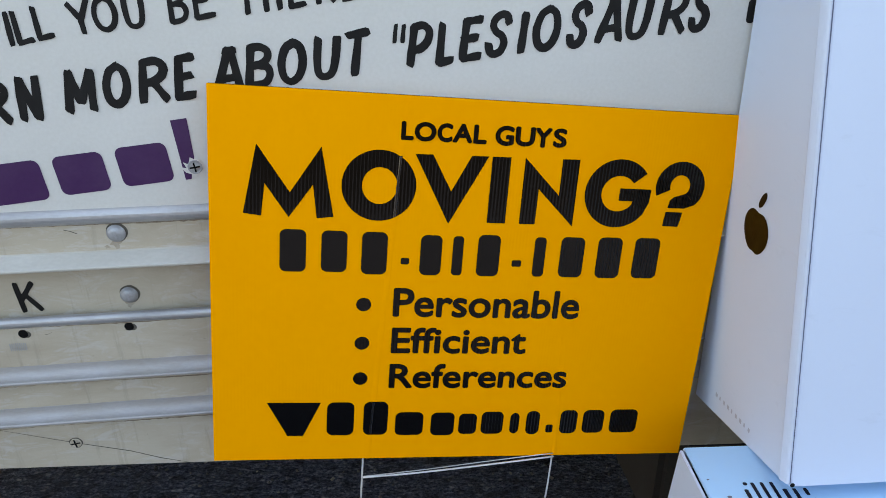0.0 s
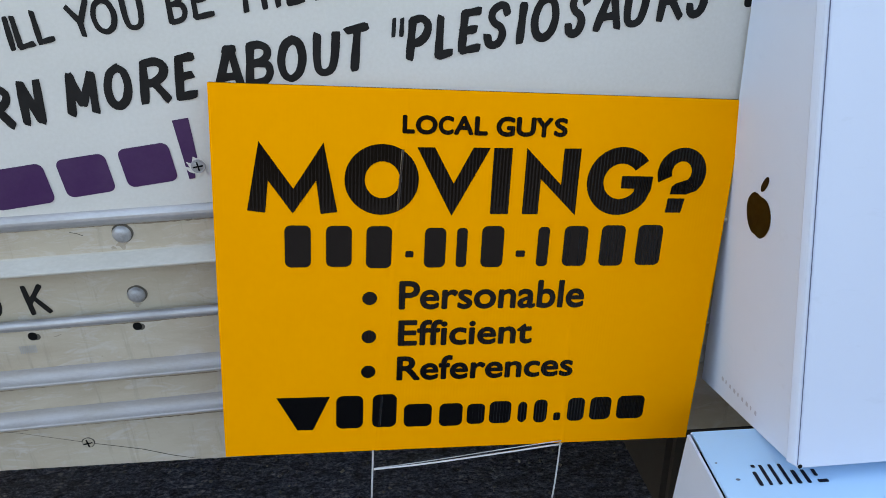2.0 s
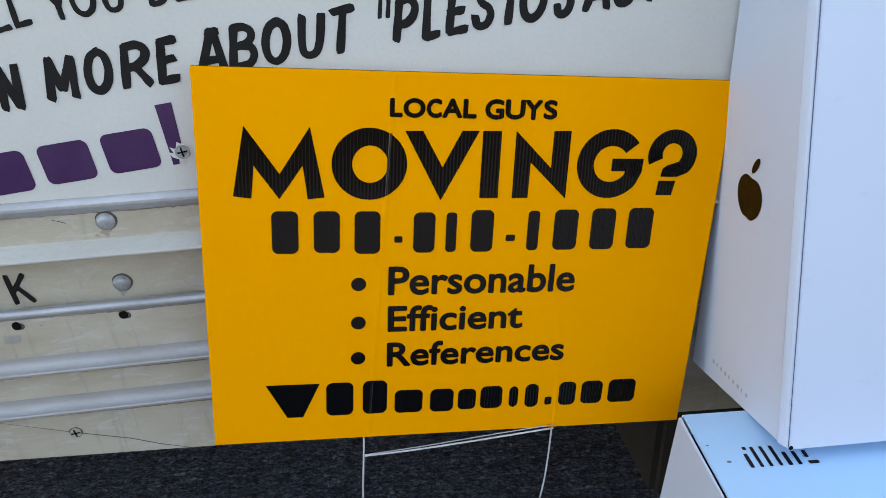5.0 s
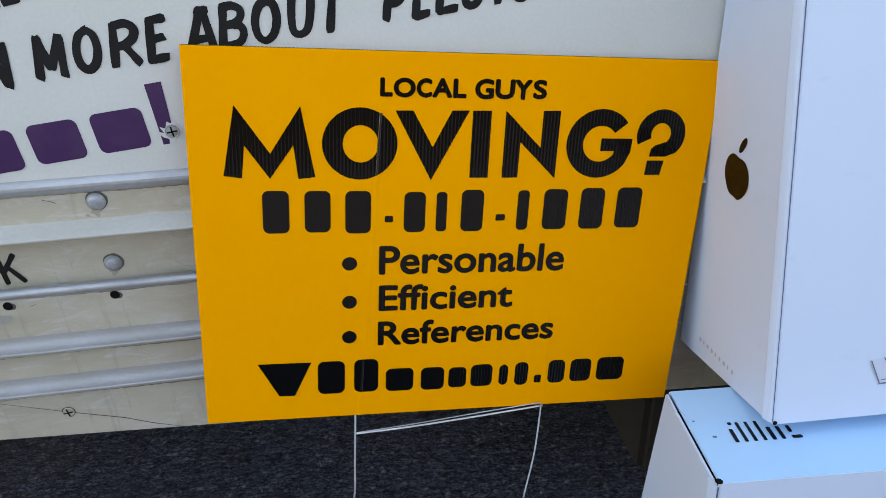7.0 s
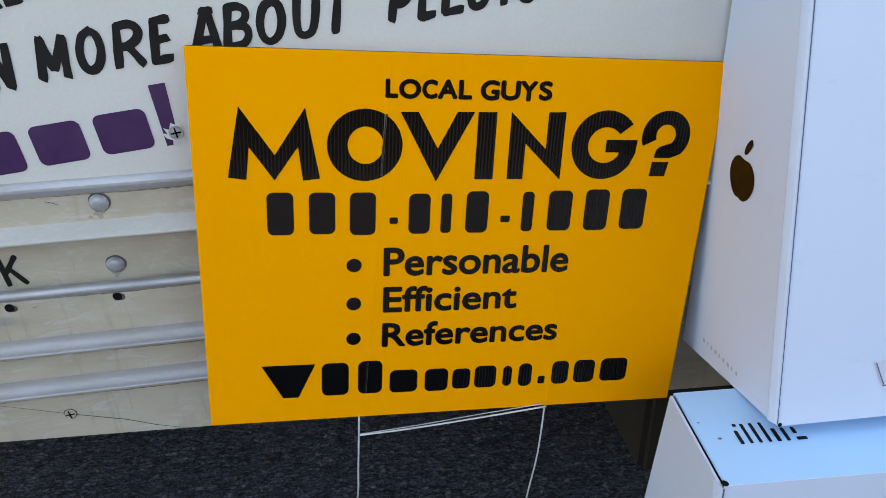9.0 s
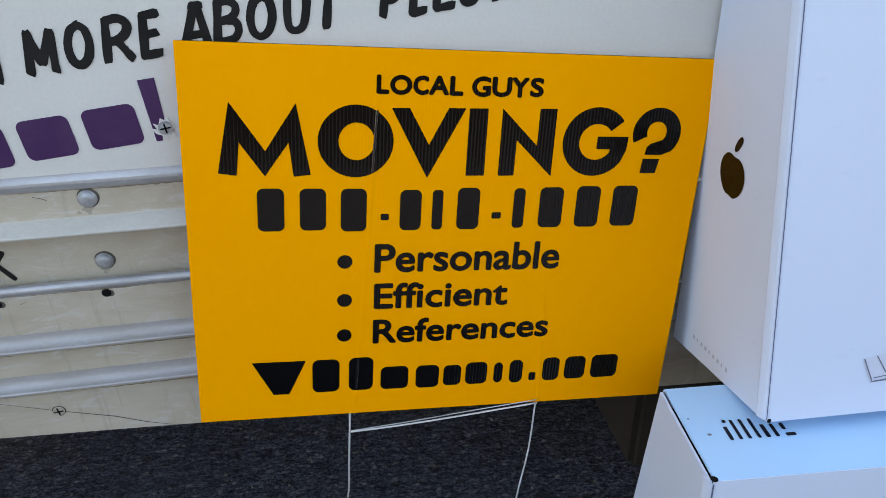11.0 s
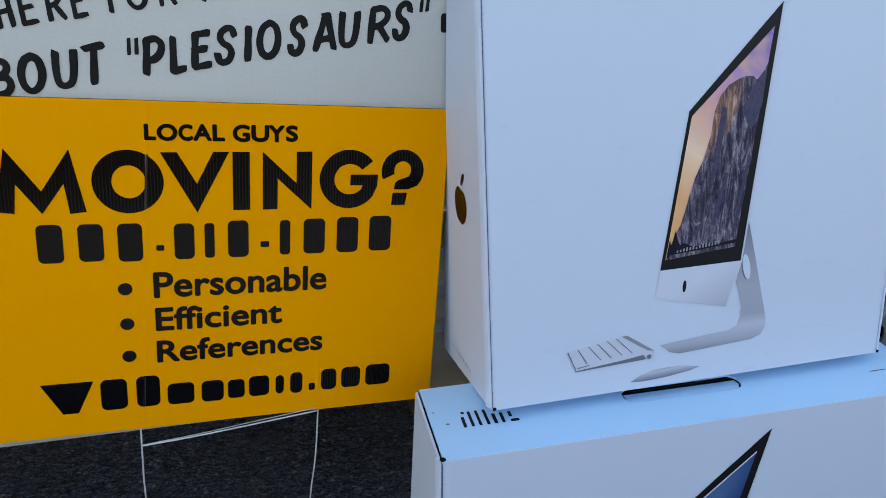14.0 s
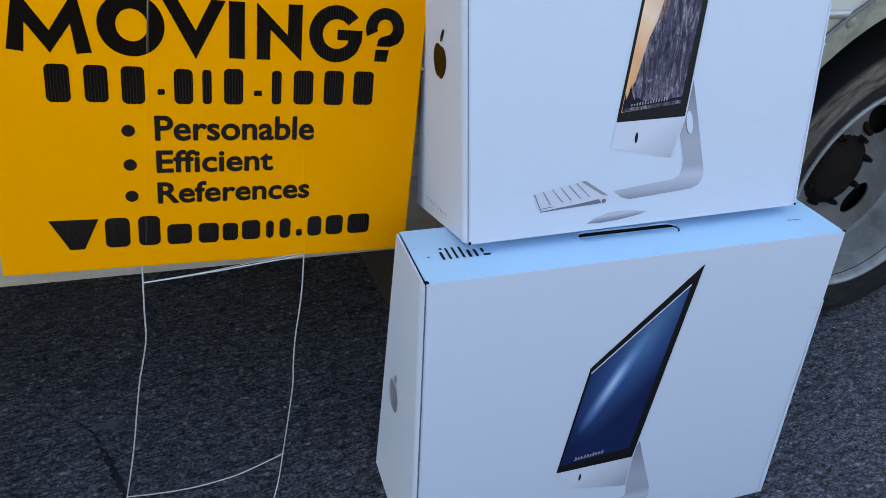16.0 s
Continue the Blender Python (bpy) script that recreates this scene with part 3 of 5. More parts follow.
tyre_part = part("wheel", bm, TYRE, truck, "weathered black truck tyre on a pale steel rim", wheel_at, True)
bm = bmesh.new()
for k in range(3):
    r = (0.318, 0.345, 0.372)[k]
    lathe(bm, [(r - 0.0025, 0.0965 - 0.003 * (k == 1)), (r, 0.0905 + 0.004 * (k == 0) + 0.003 * (k == 2)), (r + 0.0025, 0.0965 - 0.003 * (k == 1))], 96)
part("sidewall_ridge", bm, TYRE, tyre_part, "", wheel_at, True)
bm = bmesh.new()
lathe(bm, [(0.274, 0.128), (0.284, 0.116), (0.288, 0.108), (0.285, 0.102), (0.279, 0.103), (0.275, 0.116), (0.272, 0.130), (0.266, 0.150), (0.268, 0.175), (0.264, 0.205), (0.267, 0.222), (0.262, 0.240), (0.258, 0.246)], 96)
part("rim", bm, RIM, tyre_part, "pale steel rim with a bright lip", wheel_at, True)
# dished disc with hand holes
bm = bmesh.new()
edges = []
for ring in [oval(0, 0, 0.260, 0.260, 72)] + [oval(0.172 * math.cos(radians(a)), 0.172 * math.sin(radians(a)), 0.052, 0.037, 28, radians(a + 90)) for a in (-39, 51, 141, 231)]:
    vs = [bm.verts.new((x, 0, z)) for x, z in ring]
    edges += [bm.edges.new((vs[i], vs[(i + 1) % len(vs)])) for i in range(len(vs))]
bmesh.ops.triangle_fill(bm, use_beauty=True, edges=edges)
bmesh.ops.subdivide_edges(bm, edges=[e for e in bm.edges if e.calc_length() > 0.05], cuts=2)
for v in bm.verts:
    r = math.hypot(v.co.x, v.co.z)
    v.co.y = 0.244 + 0.010 * math.exp(-((r - 0.17) / 0.07) ** 2)
bmesh.ops.recalc_face_normals(bm, faces=bm.faces)
bmesh.ops.solidify(bm, geom=bm.faces[:], thickness=0.006)
part("disc", bm, DISC, tyre_part, "pale dished wheel disc with hand holes", wheel_at)
bm = bmesh.new()
lathe(bm, [(0.0001, 0.222), (0.030, 0.220), (0.070, 0.223), (0.083, 0.229), (0.087, 0.237), (0.101, 0.240), (0.106, 0.262)], 40)
for v in bm.verts:
    v.co *= 1 + 0.03 * noise.noise(v.co * 30)
part("hub", bm, RUST, tyre_part, "rusty dark hub", wheel_at, True)
for k in range(8):
    a = radians(15 + 45 * k)
    bm = bmesh.new()
    bmesh.ops.create_cone(bm, cap_ends=True, segments=6, radius1=0.0115, radius2=0.0095, depth=0.018, matrix=Matrix.Translation((0.100 * math.cos(a), 0.236, 0.100 * math.sin(a))) @ pose(0, 0, 0, 90))
    bmesh.ops.create_cone(bm, cap_ends=True, segments=10, radius1=0.0065, radius2=0.006, depth=0.03, matrix=Matrix.Translation((0.100 * math.cos(a), 0.232, 0.100 * math.sin(a))) @ pose(0, 0, 0, 90))
    part("lug_nut", bm, RUST, tyre_part, "", wheel_at)
bm = bmesh.new()
rod(bm, smooth_line([(0.055, 0.250, 0.130), (0.058, 0.243, 0.118), (0.064, 0.236, 0.108), (0.074, 0.232, 0.102)], 5), 0.008)
part("valve_stem", bm, RUST, tyre_part, "", wheel_at, True)
bm = bmesh.new()
lathe(bm, [(0.0001, 0.275), (0.24, 0.275), (0.25, 0.30), (0.10, 0.34)], 48)
# near black too, so the hand holes look shaded
part("brake_drum", bm, DARK, tyre_part, "brake drum coloured near black for the shade behind the disc", wheel_at, True)

# lettering on the side wall: black lines that climb to the right
PRINT = 0.0007
BRUSH = {
    "A": ([(0.44, 1.0), (0.0, 0.0)], [(0.56, 1.0), (1.0, 0.0)], [(0.17, 0.29), (0.84, 0.31)], [(0.36, 1.0), (0.66, 1.0)]),
    "B": ([(0.04, 1.0), (0.0, 0.0)], [(0.04, 1.0), (0.45, 1.02), (0.83, 0.90), (0.84, 0.70), (0.52, 0.56), (0.15, 0.53)], [(0.40, 0.55), (0.84, 0.48), (1.0, 0.28), (0.84, 0.08), (0.45, 0.0), (0.0, 0.0)]),
    "E": ([(0.03, 1.0), (0.0, 0.0)], [(0.03, 1.0), (0.86, 1.03)], [(0.02, 0.52), (0.74, 0.56)], [(0.0, 0.0), (1.0, 0.05)]),
    "F": ([(0.03, 1.0), (0.0, 0.0)], [(0.03, 1.0), (1.0, 1.03)], [(0.02, 0.52), (0.78, 0.55)]),
    "H": ([(0.0, 1.0), (0.03, 0.0)], [(0.97, 1.0), (1.0, 0.0)], [(0.02, 0.47), (0.98, 0.52)]),
    "I": ([(0.55, 1.0), (0.45, 0.0)],),
    "K": ([(0.0, 1.0), (0.08, 0.0)], [(0.86, 1.0), (0.12, 0.42)], [(0.36, 0.60), (1.0, 0.0)]),
    "L": ([(0.0, 1.0), (0.05, 0.0)], [(0.05, 0.0), (1.0, 0.06)]),
    "M": ([(0.05, 1.0), (0.0, 0.0)], [(0.07, 1.0), (0.47, 0.22)], [(0.50, 0.22), (0.92, 1.0)], [(0.93, 1.0), (1.0, 0.0)]),
    "N": ([(0.0, 1.0), (0.06, 0.0)], [(0.02, 1.0), (0.94, 0.02)], [(0.96, 1.02), (1.0, 0.0)]),
    "O": ([(0.5, 1.0), (0.16, 0.86), (0.0, 0.5), (0.14, 0.14), (0.5, 0.0), (0.86, 0.15), (1.0, 0.5), (0.85, 0.86), (0.54, 1.0)],),
    "P": ([(0.05, 1.0), (0.0, 0.0)], [(0.05, 1.0), (0.60, 1.03), (1.0, 0.86), (0.94, 0.60), (0.55, 0.42), (0.10, 0.40)]),
    "R": ([(0.03, 1.0), (0.0, 0.0)], [(0.03, 1.0), (0.55, 1.03), (0.88, 0.88), (0.84, 0.66), (0.50, 0.50), (0.12, 0.46)], [(0.42, 0.50), (1.0, 0.02)]),
    "S": ([(1.0, 0.80), (0.86, 0.96), (0.56, 1.0), (0.22, 0.90), (0.14, 0.72), (0.36, 0.56), (0.68, 0.46), (0.86, 0.28), (0.72, 0.07), (0.40, 0.0), (0.12, 0.06), (0.0, 0.22)],),
    "T": ([(0.0, 0.97), (1.0, 1.03)], [(0.56, 1.0), (0.48, 0.0)]),
    "U": ([(0.0, 1.0), (0.0, 0.45), (0.12, 0.10), (0.46, 0.0), (0.82, 0.10), (0.97, 0.45), (1.0, 1.0)],),
    "W": ([(0.0, 1.0), (0.22, 0.0)], [(0.25, 0.0), (0.50, 0.85)], [(0.50, 0.85), (0.75, 0.0)], [(0.78, 0.0), (1.0, 1.0)]),
    "Y": ([(0.0, 0.92), (0.52, 0.42)], [(1.0, 1.06), (0.50, 0.40), (0.55, 0.0)]),
}
hand = np.random.RandomState(21)


def brush_letter(bm, ch, x0, z0, wide, tall, half, rise, lean):
    """One hand-painted letter: round strokes of uneven width in a cell that climbs by rise and leans by lean."""
    for k, stroke in enumerate(BRUSH[ch]):
        pts = [Vector((half + u * (wide - 2 * half), half + v * (tall - 2 * half), 0)) for u, v in stroke]
        pts = [Vector((x0 + p.x + lean * p.y, z0 + p.y + rise * p.x, 0)) for p in pts]
        line = smooth_line(pts, 6) if len(pts) > 3 else [pts[i].lerp(pts[i + 1], f / 6) for i in range(len(pts) - 1) for f in range(6)] + [pts[-1]]
        d0, d1 = (line[0] - line[1]).normalized(), (line[-1] - line[-2]).normalized()
        cut = half * hand.uniform(0.55, 0.9, 2)
        line = [line[0] + d0 * cut[0]] + line + [line[-1] + d1 * cut[1]]
        swell = 1 + 0.09 * np.sin(np.linspace(hand.uniform(0, 6), hand.uniform(6, 12), len(line))) + hand.uniform(-0.035, 0.035, len(line))
        swell[0], swell[-1] = hand.uniform(0.62, 0.85, 2)
        skew = hand.uniform(-0.35, 0.35, 2)
        rows = []
        for i, p in enumerate(line):
            d = (line[min(i + 1, len(line) - 1)] - line[max(i - 1, 0)]).normalized()
            n = Vector((-d.y, d.x, 0)) * half * swell[i]
            level = PRINT + 1e-4 * k + 1.6e-6 * i
            tilt = d * half * (skew[0] if i == 0 else skew[1] if i == len(line) - 1 else 0)
            rows.append([bm.verts.new((*(p + n + tilt).xy, level)), bm.verts.new((*(p - n - tilt).xy, level))])
        for a, b in zip(rows, rows[1:]):
            bm.faces.new((a[0], a[1], b[1], b[0]))
    return bm


# per letter: left foot, width, height
LINE2 = (
    (("L", -0.297, 0.969, 0.028, 0.047), ("E", -0.265, 0.973, 0.028, 0.047), ("A", -0.232, 0.976, 0.033, 0.047), ("R", -0.1905, 0.9800, 0.0320, 0.0470), ("N", -0.1535, 0.9845, 0.0250, 0.0475)),
    (("M", -0.1056, 0.9910, 0.0330, 0.0470), ("O", -0.0668, 0.9955, 0.0292, 0.0480), ("R", -0.0298, 0.9992, 0.0320, 0.0475), ("E", 0.0066, 1.0015, 0.0240, 0.0485)),
    (("A", 0.0470, 1.0075, 0.0325, 0.0492), ("B", 0.0802, 1.0115, 0.0300, 0.0475), ("O", 0.1134, 1.0143, 0.0308, 0.0488), ("U", 0.1510, 1.0186, 0.0282, 0.0475), ("T", 0.1826, 1.0210, 0.0272, 0.0500)),
    (("P", 0.2511, 1.0294, 0.0258, 0.0475), ("L", 0.2817, 1.0304, 0.0218, 0.0480), ("E", 0.3073, 1.0342, 0.0262, 0.0475), ("S", 0.3348, 1.0382, 0.0275, 0.0495), ("I", 0.3699, 1.0406, 0.0110, 0.0465), ("O", 0.3853, 1.0431, 0.0312, 0.0495), ("S", 0.4235, 1.0460, 0.0252, 0.0505), ("A", 0.4559, 1.0502, 0.0318, 0.0490), ("U", 0.4881, 1.0531, 0.0280, 0.0475), ("R", 0.5269, 1.0572, 0.0312, 0.0482), ("S", 0.5591, 1.0602, 0.0262, 0.0515)),
)
LINE1 = (
    (("W", -0.1900, 1.0545, 0.0360, 0.0350), ("I", -0.1450, 1.0608, 0.0080, 0.0350), ("L", -0.1370, 1.0620, 0.0190, 0.0345), ("L", -0.1172, 1.0660, 0.0190, 0.0340)),
    (("Y", -0.0835, 1.0700, 0.0245, 0.0355), ("O", -0.0602, 1.0724, 0.0255, 0.0360), ("U", -0.0300, 1.0752, 0.0220, 0.0360)),
    (("B", 0.0138, 1.0798, 0.0205, 0.0365), ("E", 0.0385, 1.0830, 0.0220, 0.0365)),
    (("T", 0.0810, 1.0865, 0.0225, 0.0375), ("H", 0.1078, 1.0898, 0.0195, 0.0380), ("E", 0.1330, 1.0925, 0.0195, 0.0380), ("R", 0.1610, 1.0962, 0.0205, 0.0385), ("E", 0.1870, 1.0988, 0.0180, 0.0385)),
    (("F", 0.2260, 1.1040, 0.0185, 0.0385), ("O", 0.2455, 1.1062, 0.0258, 0.0390), ("R", 0.2815, 1.1095, 0.0205, 0.0390)),
    (("T", 0.3212, 1.1140, 0.0225, 0.0390), ("H", 0.3500, 1.1172, 0.0195, 0.0390), ("E", 0.3755, 1.1200, 0.0185, 0.0390)),
)
for line, half, rise, lean in ((LINE2, 0.0043, 0.05, 0.11), (LINE1, 0.0028, 0.10, -0.03)):
    for ch, x0, z0, wide, tall in itertools.chain(*line):
        part("letter", brush_letter(bmesh.new(), ch, x0, z0, wide, tall, half, rise, lean), LETTER, truck, "charcoal hand-painted letter", WALL)
for qx, qz in ((0.2368, 1.0562), (0.2452, 1.0560), (0.5970, 1.0958), (0.6052, 1.0964)):
    part("quote_mark", brush_letter(bmesh.new(), "I", qx, qz, 0.0054, 0.0205, 0.0023, 0.05, 0.11), LETTER, truck, "", WALL)
bm = bmesh.new()
sheet(bm, rounded(0.6274, 1.0699, 0.6376, 1.0948, 0.004), PRINT)
part("lettering", bm, LETTER, truck, "", WALL)
bm = bmesh.new()
brush_letter(bm, "K", -0.2125, 0.7565, 0.0272, 0.0415, 0.0030, 0.03, -0.05)
part("lettering", bm, LETTER, truck, "", STEP)
bm = bmesh.new()
brush_letter(bm, "O", -0.2665, 0.7560, 0.0270, 0.0415, 0.0030, 0.03, -0.05)
part("lettering", bm, LETTER, truck, "", STEP)

# purple company mark, kept to plain shapes
for x0, z0, x1, z1 in ((-0.2080, 0.8893, -0.1375, 0.9430), (-0.1300, 0.8988, -0.0715, 0.9510), (-0.0640, 0.9060, -0.0035, 0.9585)):
    bm = bmesh.new()
    w, h = x1 - x0, z1 - z0 - 0.004
    sheet(bm, [(x0 + dx - 0.11 * dz, z0 + dz + 0.10 * dx) for dx, dz in rounded(0.003, 0.002, w - 0.003, h - 0.002, 0.008)], PRINT)
    part("company_mark", bm, PURPLE, truck, "worn purple vinyl company mark", WALL)
bm = bmesh.new()
sheet(bm, [(0.0045, 0.9140), (0.0110, 0.9146), (0.0130, 0.9290), (0.0172, 0.9390), (0.0152, 0.9835), (-0.0022, 0.9815)], PRINT)
part("company_mark", bm, PURPLE, truck, "", WALL)


# ---- yellow yard sign leaning on the truck, on a wire stake ----
SIGN = frame_of((-0.0006, 0.0, 0.5701), (0.9954, 0.0136, -0.0947), (0.0921, 0.1306, 0.9871))
SW, SH = 0.610, 0.457
yard_sign = thing("yard_sign", (0.25, -0.02, 0), "yellow corrugated plastic yard sign on a bent wire stake", "sign")


def bow(x, y):
    """The board bows a little away from flat."""
    return 0.0015 * math.sin(math.pi * y / SH)


bm = bmesh.new()
NX, NY = 30, 22
grid = {}
for side, z in ((1, 0.0), (0, -0.004)):
    for i in range(NX + 1):
        for j in range(NY + 1):
            x, y = SW * i / NX, SH * j / NY
            grid[side, i, j] = bm.verts.new((x, y, z + bow(x, y)))
for i in range(NX):
    for j in range(NY):
        bm.faces.new((grid[1, i, j], grid[1, i + 1, j], grid[1, i + 1, j + 1], grid[1, i, j + 1]))
        bm.faces.new((grid[0, i, j], grid[0, i, j + 1], grid[0, i + 1, j + 1], grid[0, i + 1, j]))
for i in range(NX):
    bm.faces.new((grid[0, i, 0], grid[0, i + 1, 0], grid[1, i + 1, 0], grid[1, i, 0]))
    bm.faces.new((grid[1, i, NY], grid[1, i + 1, NY], grid[0, i + 1, NY], grid[0, i, NY]))
for j in range(NY):
    bm.faces.new((grid[1, 0, j], grid[1, 0, j + 1], grid[0, 0, j + 1], grid[0, 0, j]))
    bm.faces.new((grid[0, SW and NX, j], grid[0, NX, j + 1], grid[1, NX, j + 1], grid[1, NX, j]))
part("panel", bm, YELLOW, yard_sign, "", SIGN)


# flat dark cells along the top edge paint the shade inside open flutes
bm = bmesh.new()
for k in range(151):
    x = 0.0028 + 0.00402 * k
    sheet_y = SH + 0.0003
    q = [bm.verts.new(p) for p in ((x - 0.0016, sheet_y, -0.0036), (x - 0.0016, sheet_y, -0.0005), (x + 0.0016, sheet_y, -0.0005), (x + 0.0016, sheet_y, -0.0036))]
    bm.faces.new(q)
part("flute_shade", bm, worn("flute_shadow", (0.085, 0.055, 0.004), (0.05, 0.035, 0.004), 60, 300, 0.5, 0.8, 0, 0.1), yard_sign, "dark cells along the board's edge, painted as the shade in open flutes", SIGN)


def print_part(name, bm, material, label=""):
    for v in bm.verts:
        v.co.z += 0.0006 + bow(v.co.x, v.co.y)
    return part(name, bm, material, yard_sign, label, SIGN)


for text, cells in (
        ("LOCAL", (("L", 0.2070, 0.4084, 0.2211, 0.4290), ("O", 0.2218, 0.4077, 0.2463, 0.4293), ("C", 0.2474, 0.4080, 0.2647, 0.4293), ("A", 0.2650, 0.4084, 0.2877, 0.4297), ("L", 0.2885, 0.4081, 0.3039, 0.4296), )),
        ("GUYS", (("G", 0.3135, 0.4074, 0.3353, 0.4302), ("U", 0.3368, 0.4078, 0.3597, 0.4301), ("Y", 0.3592, 0.4076, 0.3796, 0.4300), ("S", 0.3812, 0.4085, 0.3974, 0.4304), )),
):
    bm = bmesh.new()
    for ch, x0, y0, x1, y1 in cells:
        write(bm, ch, (x0, y0, x1, y1), 0, 0.0012)
    print_part("lettering", bm, BLACK_PRINT, "glossy black printed lettering" if text == "LOCAL" else "")

bm = bmesh.new()
sheet(bm, [(0.0366, 0.3185), (0.0508, 0.3963), (0.0872, 0.3436), (0.1206, 0.3962), (0.1358, 0.3172), (0.1172, 0.3150), (0.1124, 0.3535), (0.0862, 0.3153), (0.0598, 0.3530), (0.0560, 0.3160)])
print_part("lettering", bm, BLACK_PRINT)
bm = bmesh.new()
outer, inner = oval(0.1856, 0.3553, 0.0419, 0.0408, 56), oval(0.1862, 0.3553, 0.0200, 0.0212, 56)
vo, vi = [bm.verts.new((*p, 0)) for p in outer], [bm.verts.new((*p, 0)) for p in inner]
for k in range(56):
    bm.faces.new((vo[k], vo[(k + 1) % 56], vi[(k + 1) % 56], vi[k]))
print_part("lettering", bm, BLACK_PRINT)
bm = bmesh.new()
sheet(bm, [(0.2246, 0.3932), (0.2445, 0.3935), (0.2680, 0.3520), (0.2890, 0.3942), (0.3086, 0.3944), (0.2674, 0.3137)])
print_part("lettering", bm, BLACK_PRINT)
bm = bmesh.new()
sheet(bm, [(0.3128, 0.3164), (0.3128, 0.3943), (0.3345, 0.3946), (0.3345, 0.3164)])
print_part("lettering", bm, BLACK_PRINT)
bm = bmesh.new()
sheet(bm, [(0.3515, 0.3163), (0.3515, 0.3950), (0.3960, 0.3520), (0.3960, 0.3953), (0.4165, 0.3958), (0.4165, 0.3156), (0.3708, 0.3590), (0.3705, 0.3166)])
print_part("lettering", bm, BLACK_PRINT)
bm = bmesh.new()
ga = [radians(38 + i * 287 / 40) for i in range(41)]
vo = [bm.verts.new((0.4685 + 0.0413 * math.cos(a), 0.3575 + 0.0412 * math.sin(a), 0)) for a in ga]
vi = [bm.verts.new((0.4690 + 0.0215 * math.cos(a), 0.3575 + 0.0215 * math.sin(a), 0)) for a in ga]
for k in range(40):
    bm.faces.new((vo[k], vo[k + 1], vi[k + 1], vi[k]))
sheet(bm, [(0.4700, 0.3640), (0.5090, 0.3640), (0.5082, 0.3480), (0.5023, 0.3339), (0.4866, 0.3452), (0.4872, 0.3490), (0.4700, 0.3490)])
print_part("lettering", bm, BLACK_PRINT)
bm = bmesh.new()
qa = [radians(203 - i * 248 / 32) for i in range(33)]
vo = [bm.verts.new((0.5448 + 0.0308 * math.cos(a), 0.3690 + 0.0305 * math.sin(a), 0)) for a in qa]
vi = [bm.verts.new((0.5445 + 0.0125 * math.cos(a), 0.3700 + 0.0130 * math.sin(a), 0)) for a in qa]
for k in range(32):
    bm.faces.new((vo[k], vi[k], vi[k + 1], vo[k + 1]))
sheet(bm, [(0.5666, 0.3474), (0.5540, 0.3425), (0.5330, 0.3425), (0.5345, 0.3520), (0.5390, 0.3560), (0.5533, 0.3608)])
sheet(bm, [(0.5300, 0.3197), (0.5500, 0.3197), (0.5530, 0.3375), (0.5315, 0.3375)])
print_part("lettering", bm, BLACK_PRINT)
for text, x0, base, x1, top in (("Personable", 0.2092, 0.1960, 0.4402, 0.2330), ("Efficient", 0.2096, 0.1478, 0.3780, 0.1825), ("References", 0.2094, 0.1002, 0.4366, 0.1340)):
    bm = bmesh.new()
    write(bm, text, (x0, base, x1, top), 0, 0.0012)
    print_part("lettering", bm, BLACK_PRINT)
for by in (0.2112, 0.1611, 0.1136):
    bm = bmesh.new()
    sheet(bm, oval(0.1744, by, 0.0088, 0.0085))
    print_part("bullet", bm, BLACK_PRINT)

# number line and firm name: plain blocks of their size
NUMBER = ((0.0722, 0.2497, 0.1105, 0.3022), (0.1188, 0.2503, 0.1570, 0.3020), (0.1648, 0.2485, 0.2032, 0.3018), (0.2106, 0.2617, 0.2291, 0.2715), (0.2329, 0.2490, 0.2670, 0.3002), (0.2710, 0.2495, 0.2925, 0.3000), (0.3009, 0.2492, 0.3367, 0.3026), (0.3435, 0.2622, 0.3639, 0.2722), (0.3695, 0.2502, 0.3925, 0.3017), (0.4020, 0.2504, 0.4406, 0.3030), (0.4485, 0.2504, 0.4879, 0.3042), (0.4952, 0.2512, 0.5361, 0.3048))
for x0, y0, x1, y1 in NUMBER:
    bm = bmesh.new()
    sheet(bm, rounded(x0 + 0.0045, y0 + 0.001, x1 - 0.0045, y1 - 0.001, min(0.007, (y1 - y0) * 0.18, (x1 - x0 - 0.009) * 0.35)))
    print_part("printed_bar", bm, BLACK_PRINT)
bm = bmesh.new()
sheet(bm, [(0.0633, 0.0806), (0.1278, 0.0804), (0.1070, 0.0340), (0.0880, 0.0342)])
print_part("printed_bar", bm, BLACK_PRINT)
FIRM = ((0.1337, 0.0344, 0.1709, 0.0807), (0.1787, 0.0345, 0.2129, 0.0815), (0.2187, 0.0336, 0.2580, 0.0662), (0.2639, 0.0327, 0.2979, 0.0655), (0.2999, 0.0342, 0.3271, 0.0637), (0.3292, 0.0340, 0.3618, 0.0662), (0.3671, 0.0340, 0.3830, 0.0644), (0.3885, 0.0326, 0.4102, 0.0666), (0.4156, 0.0349, 0.4290, 0.0466), (0.4341, 0.0332, 0.4610, 0.0676), (0.4647, 0.0338, 0.4975, 0.0676), (0.5020, 0.0338, 0.5435, 0.0682))
for x0, y0, x1, y1 in FIRM:
    bm = bmesh.new()
    sheet(bm, rounded(x0 + 0.002, y0, x1 - 0.002, y1, min(0.008, (y1 - y0) * 0.22)))
    print_part("printed_bar", bm, BLACK_PRINT)

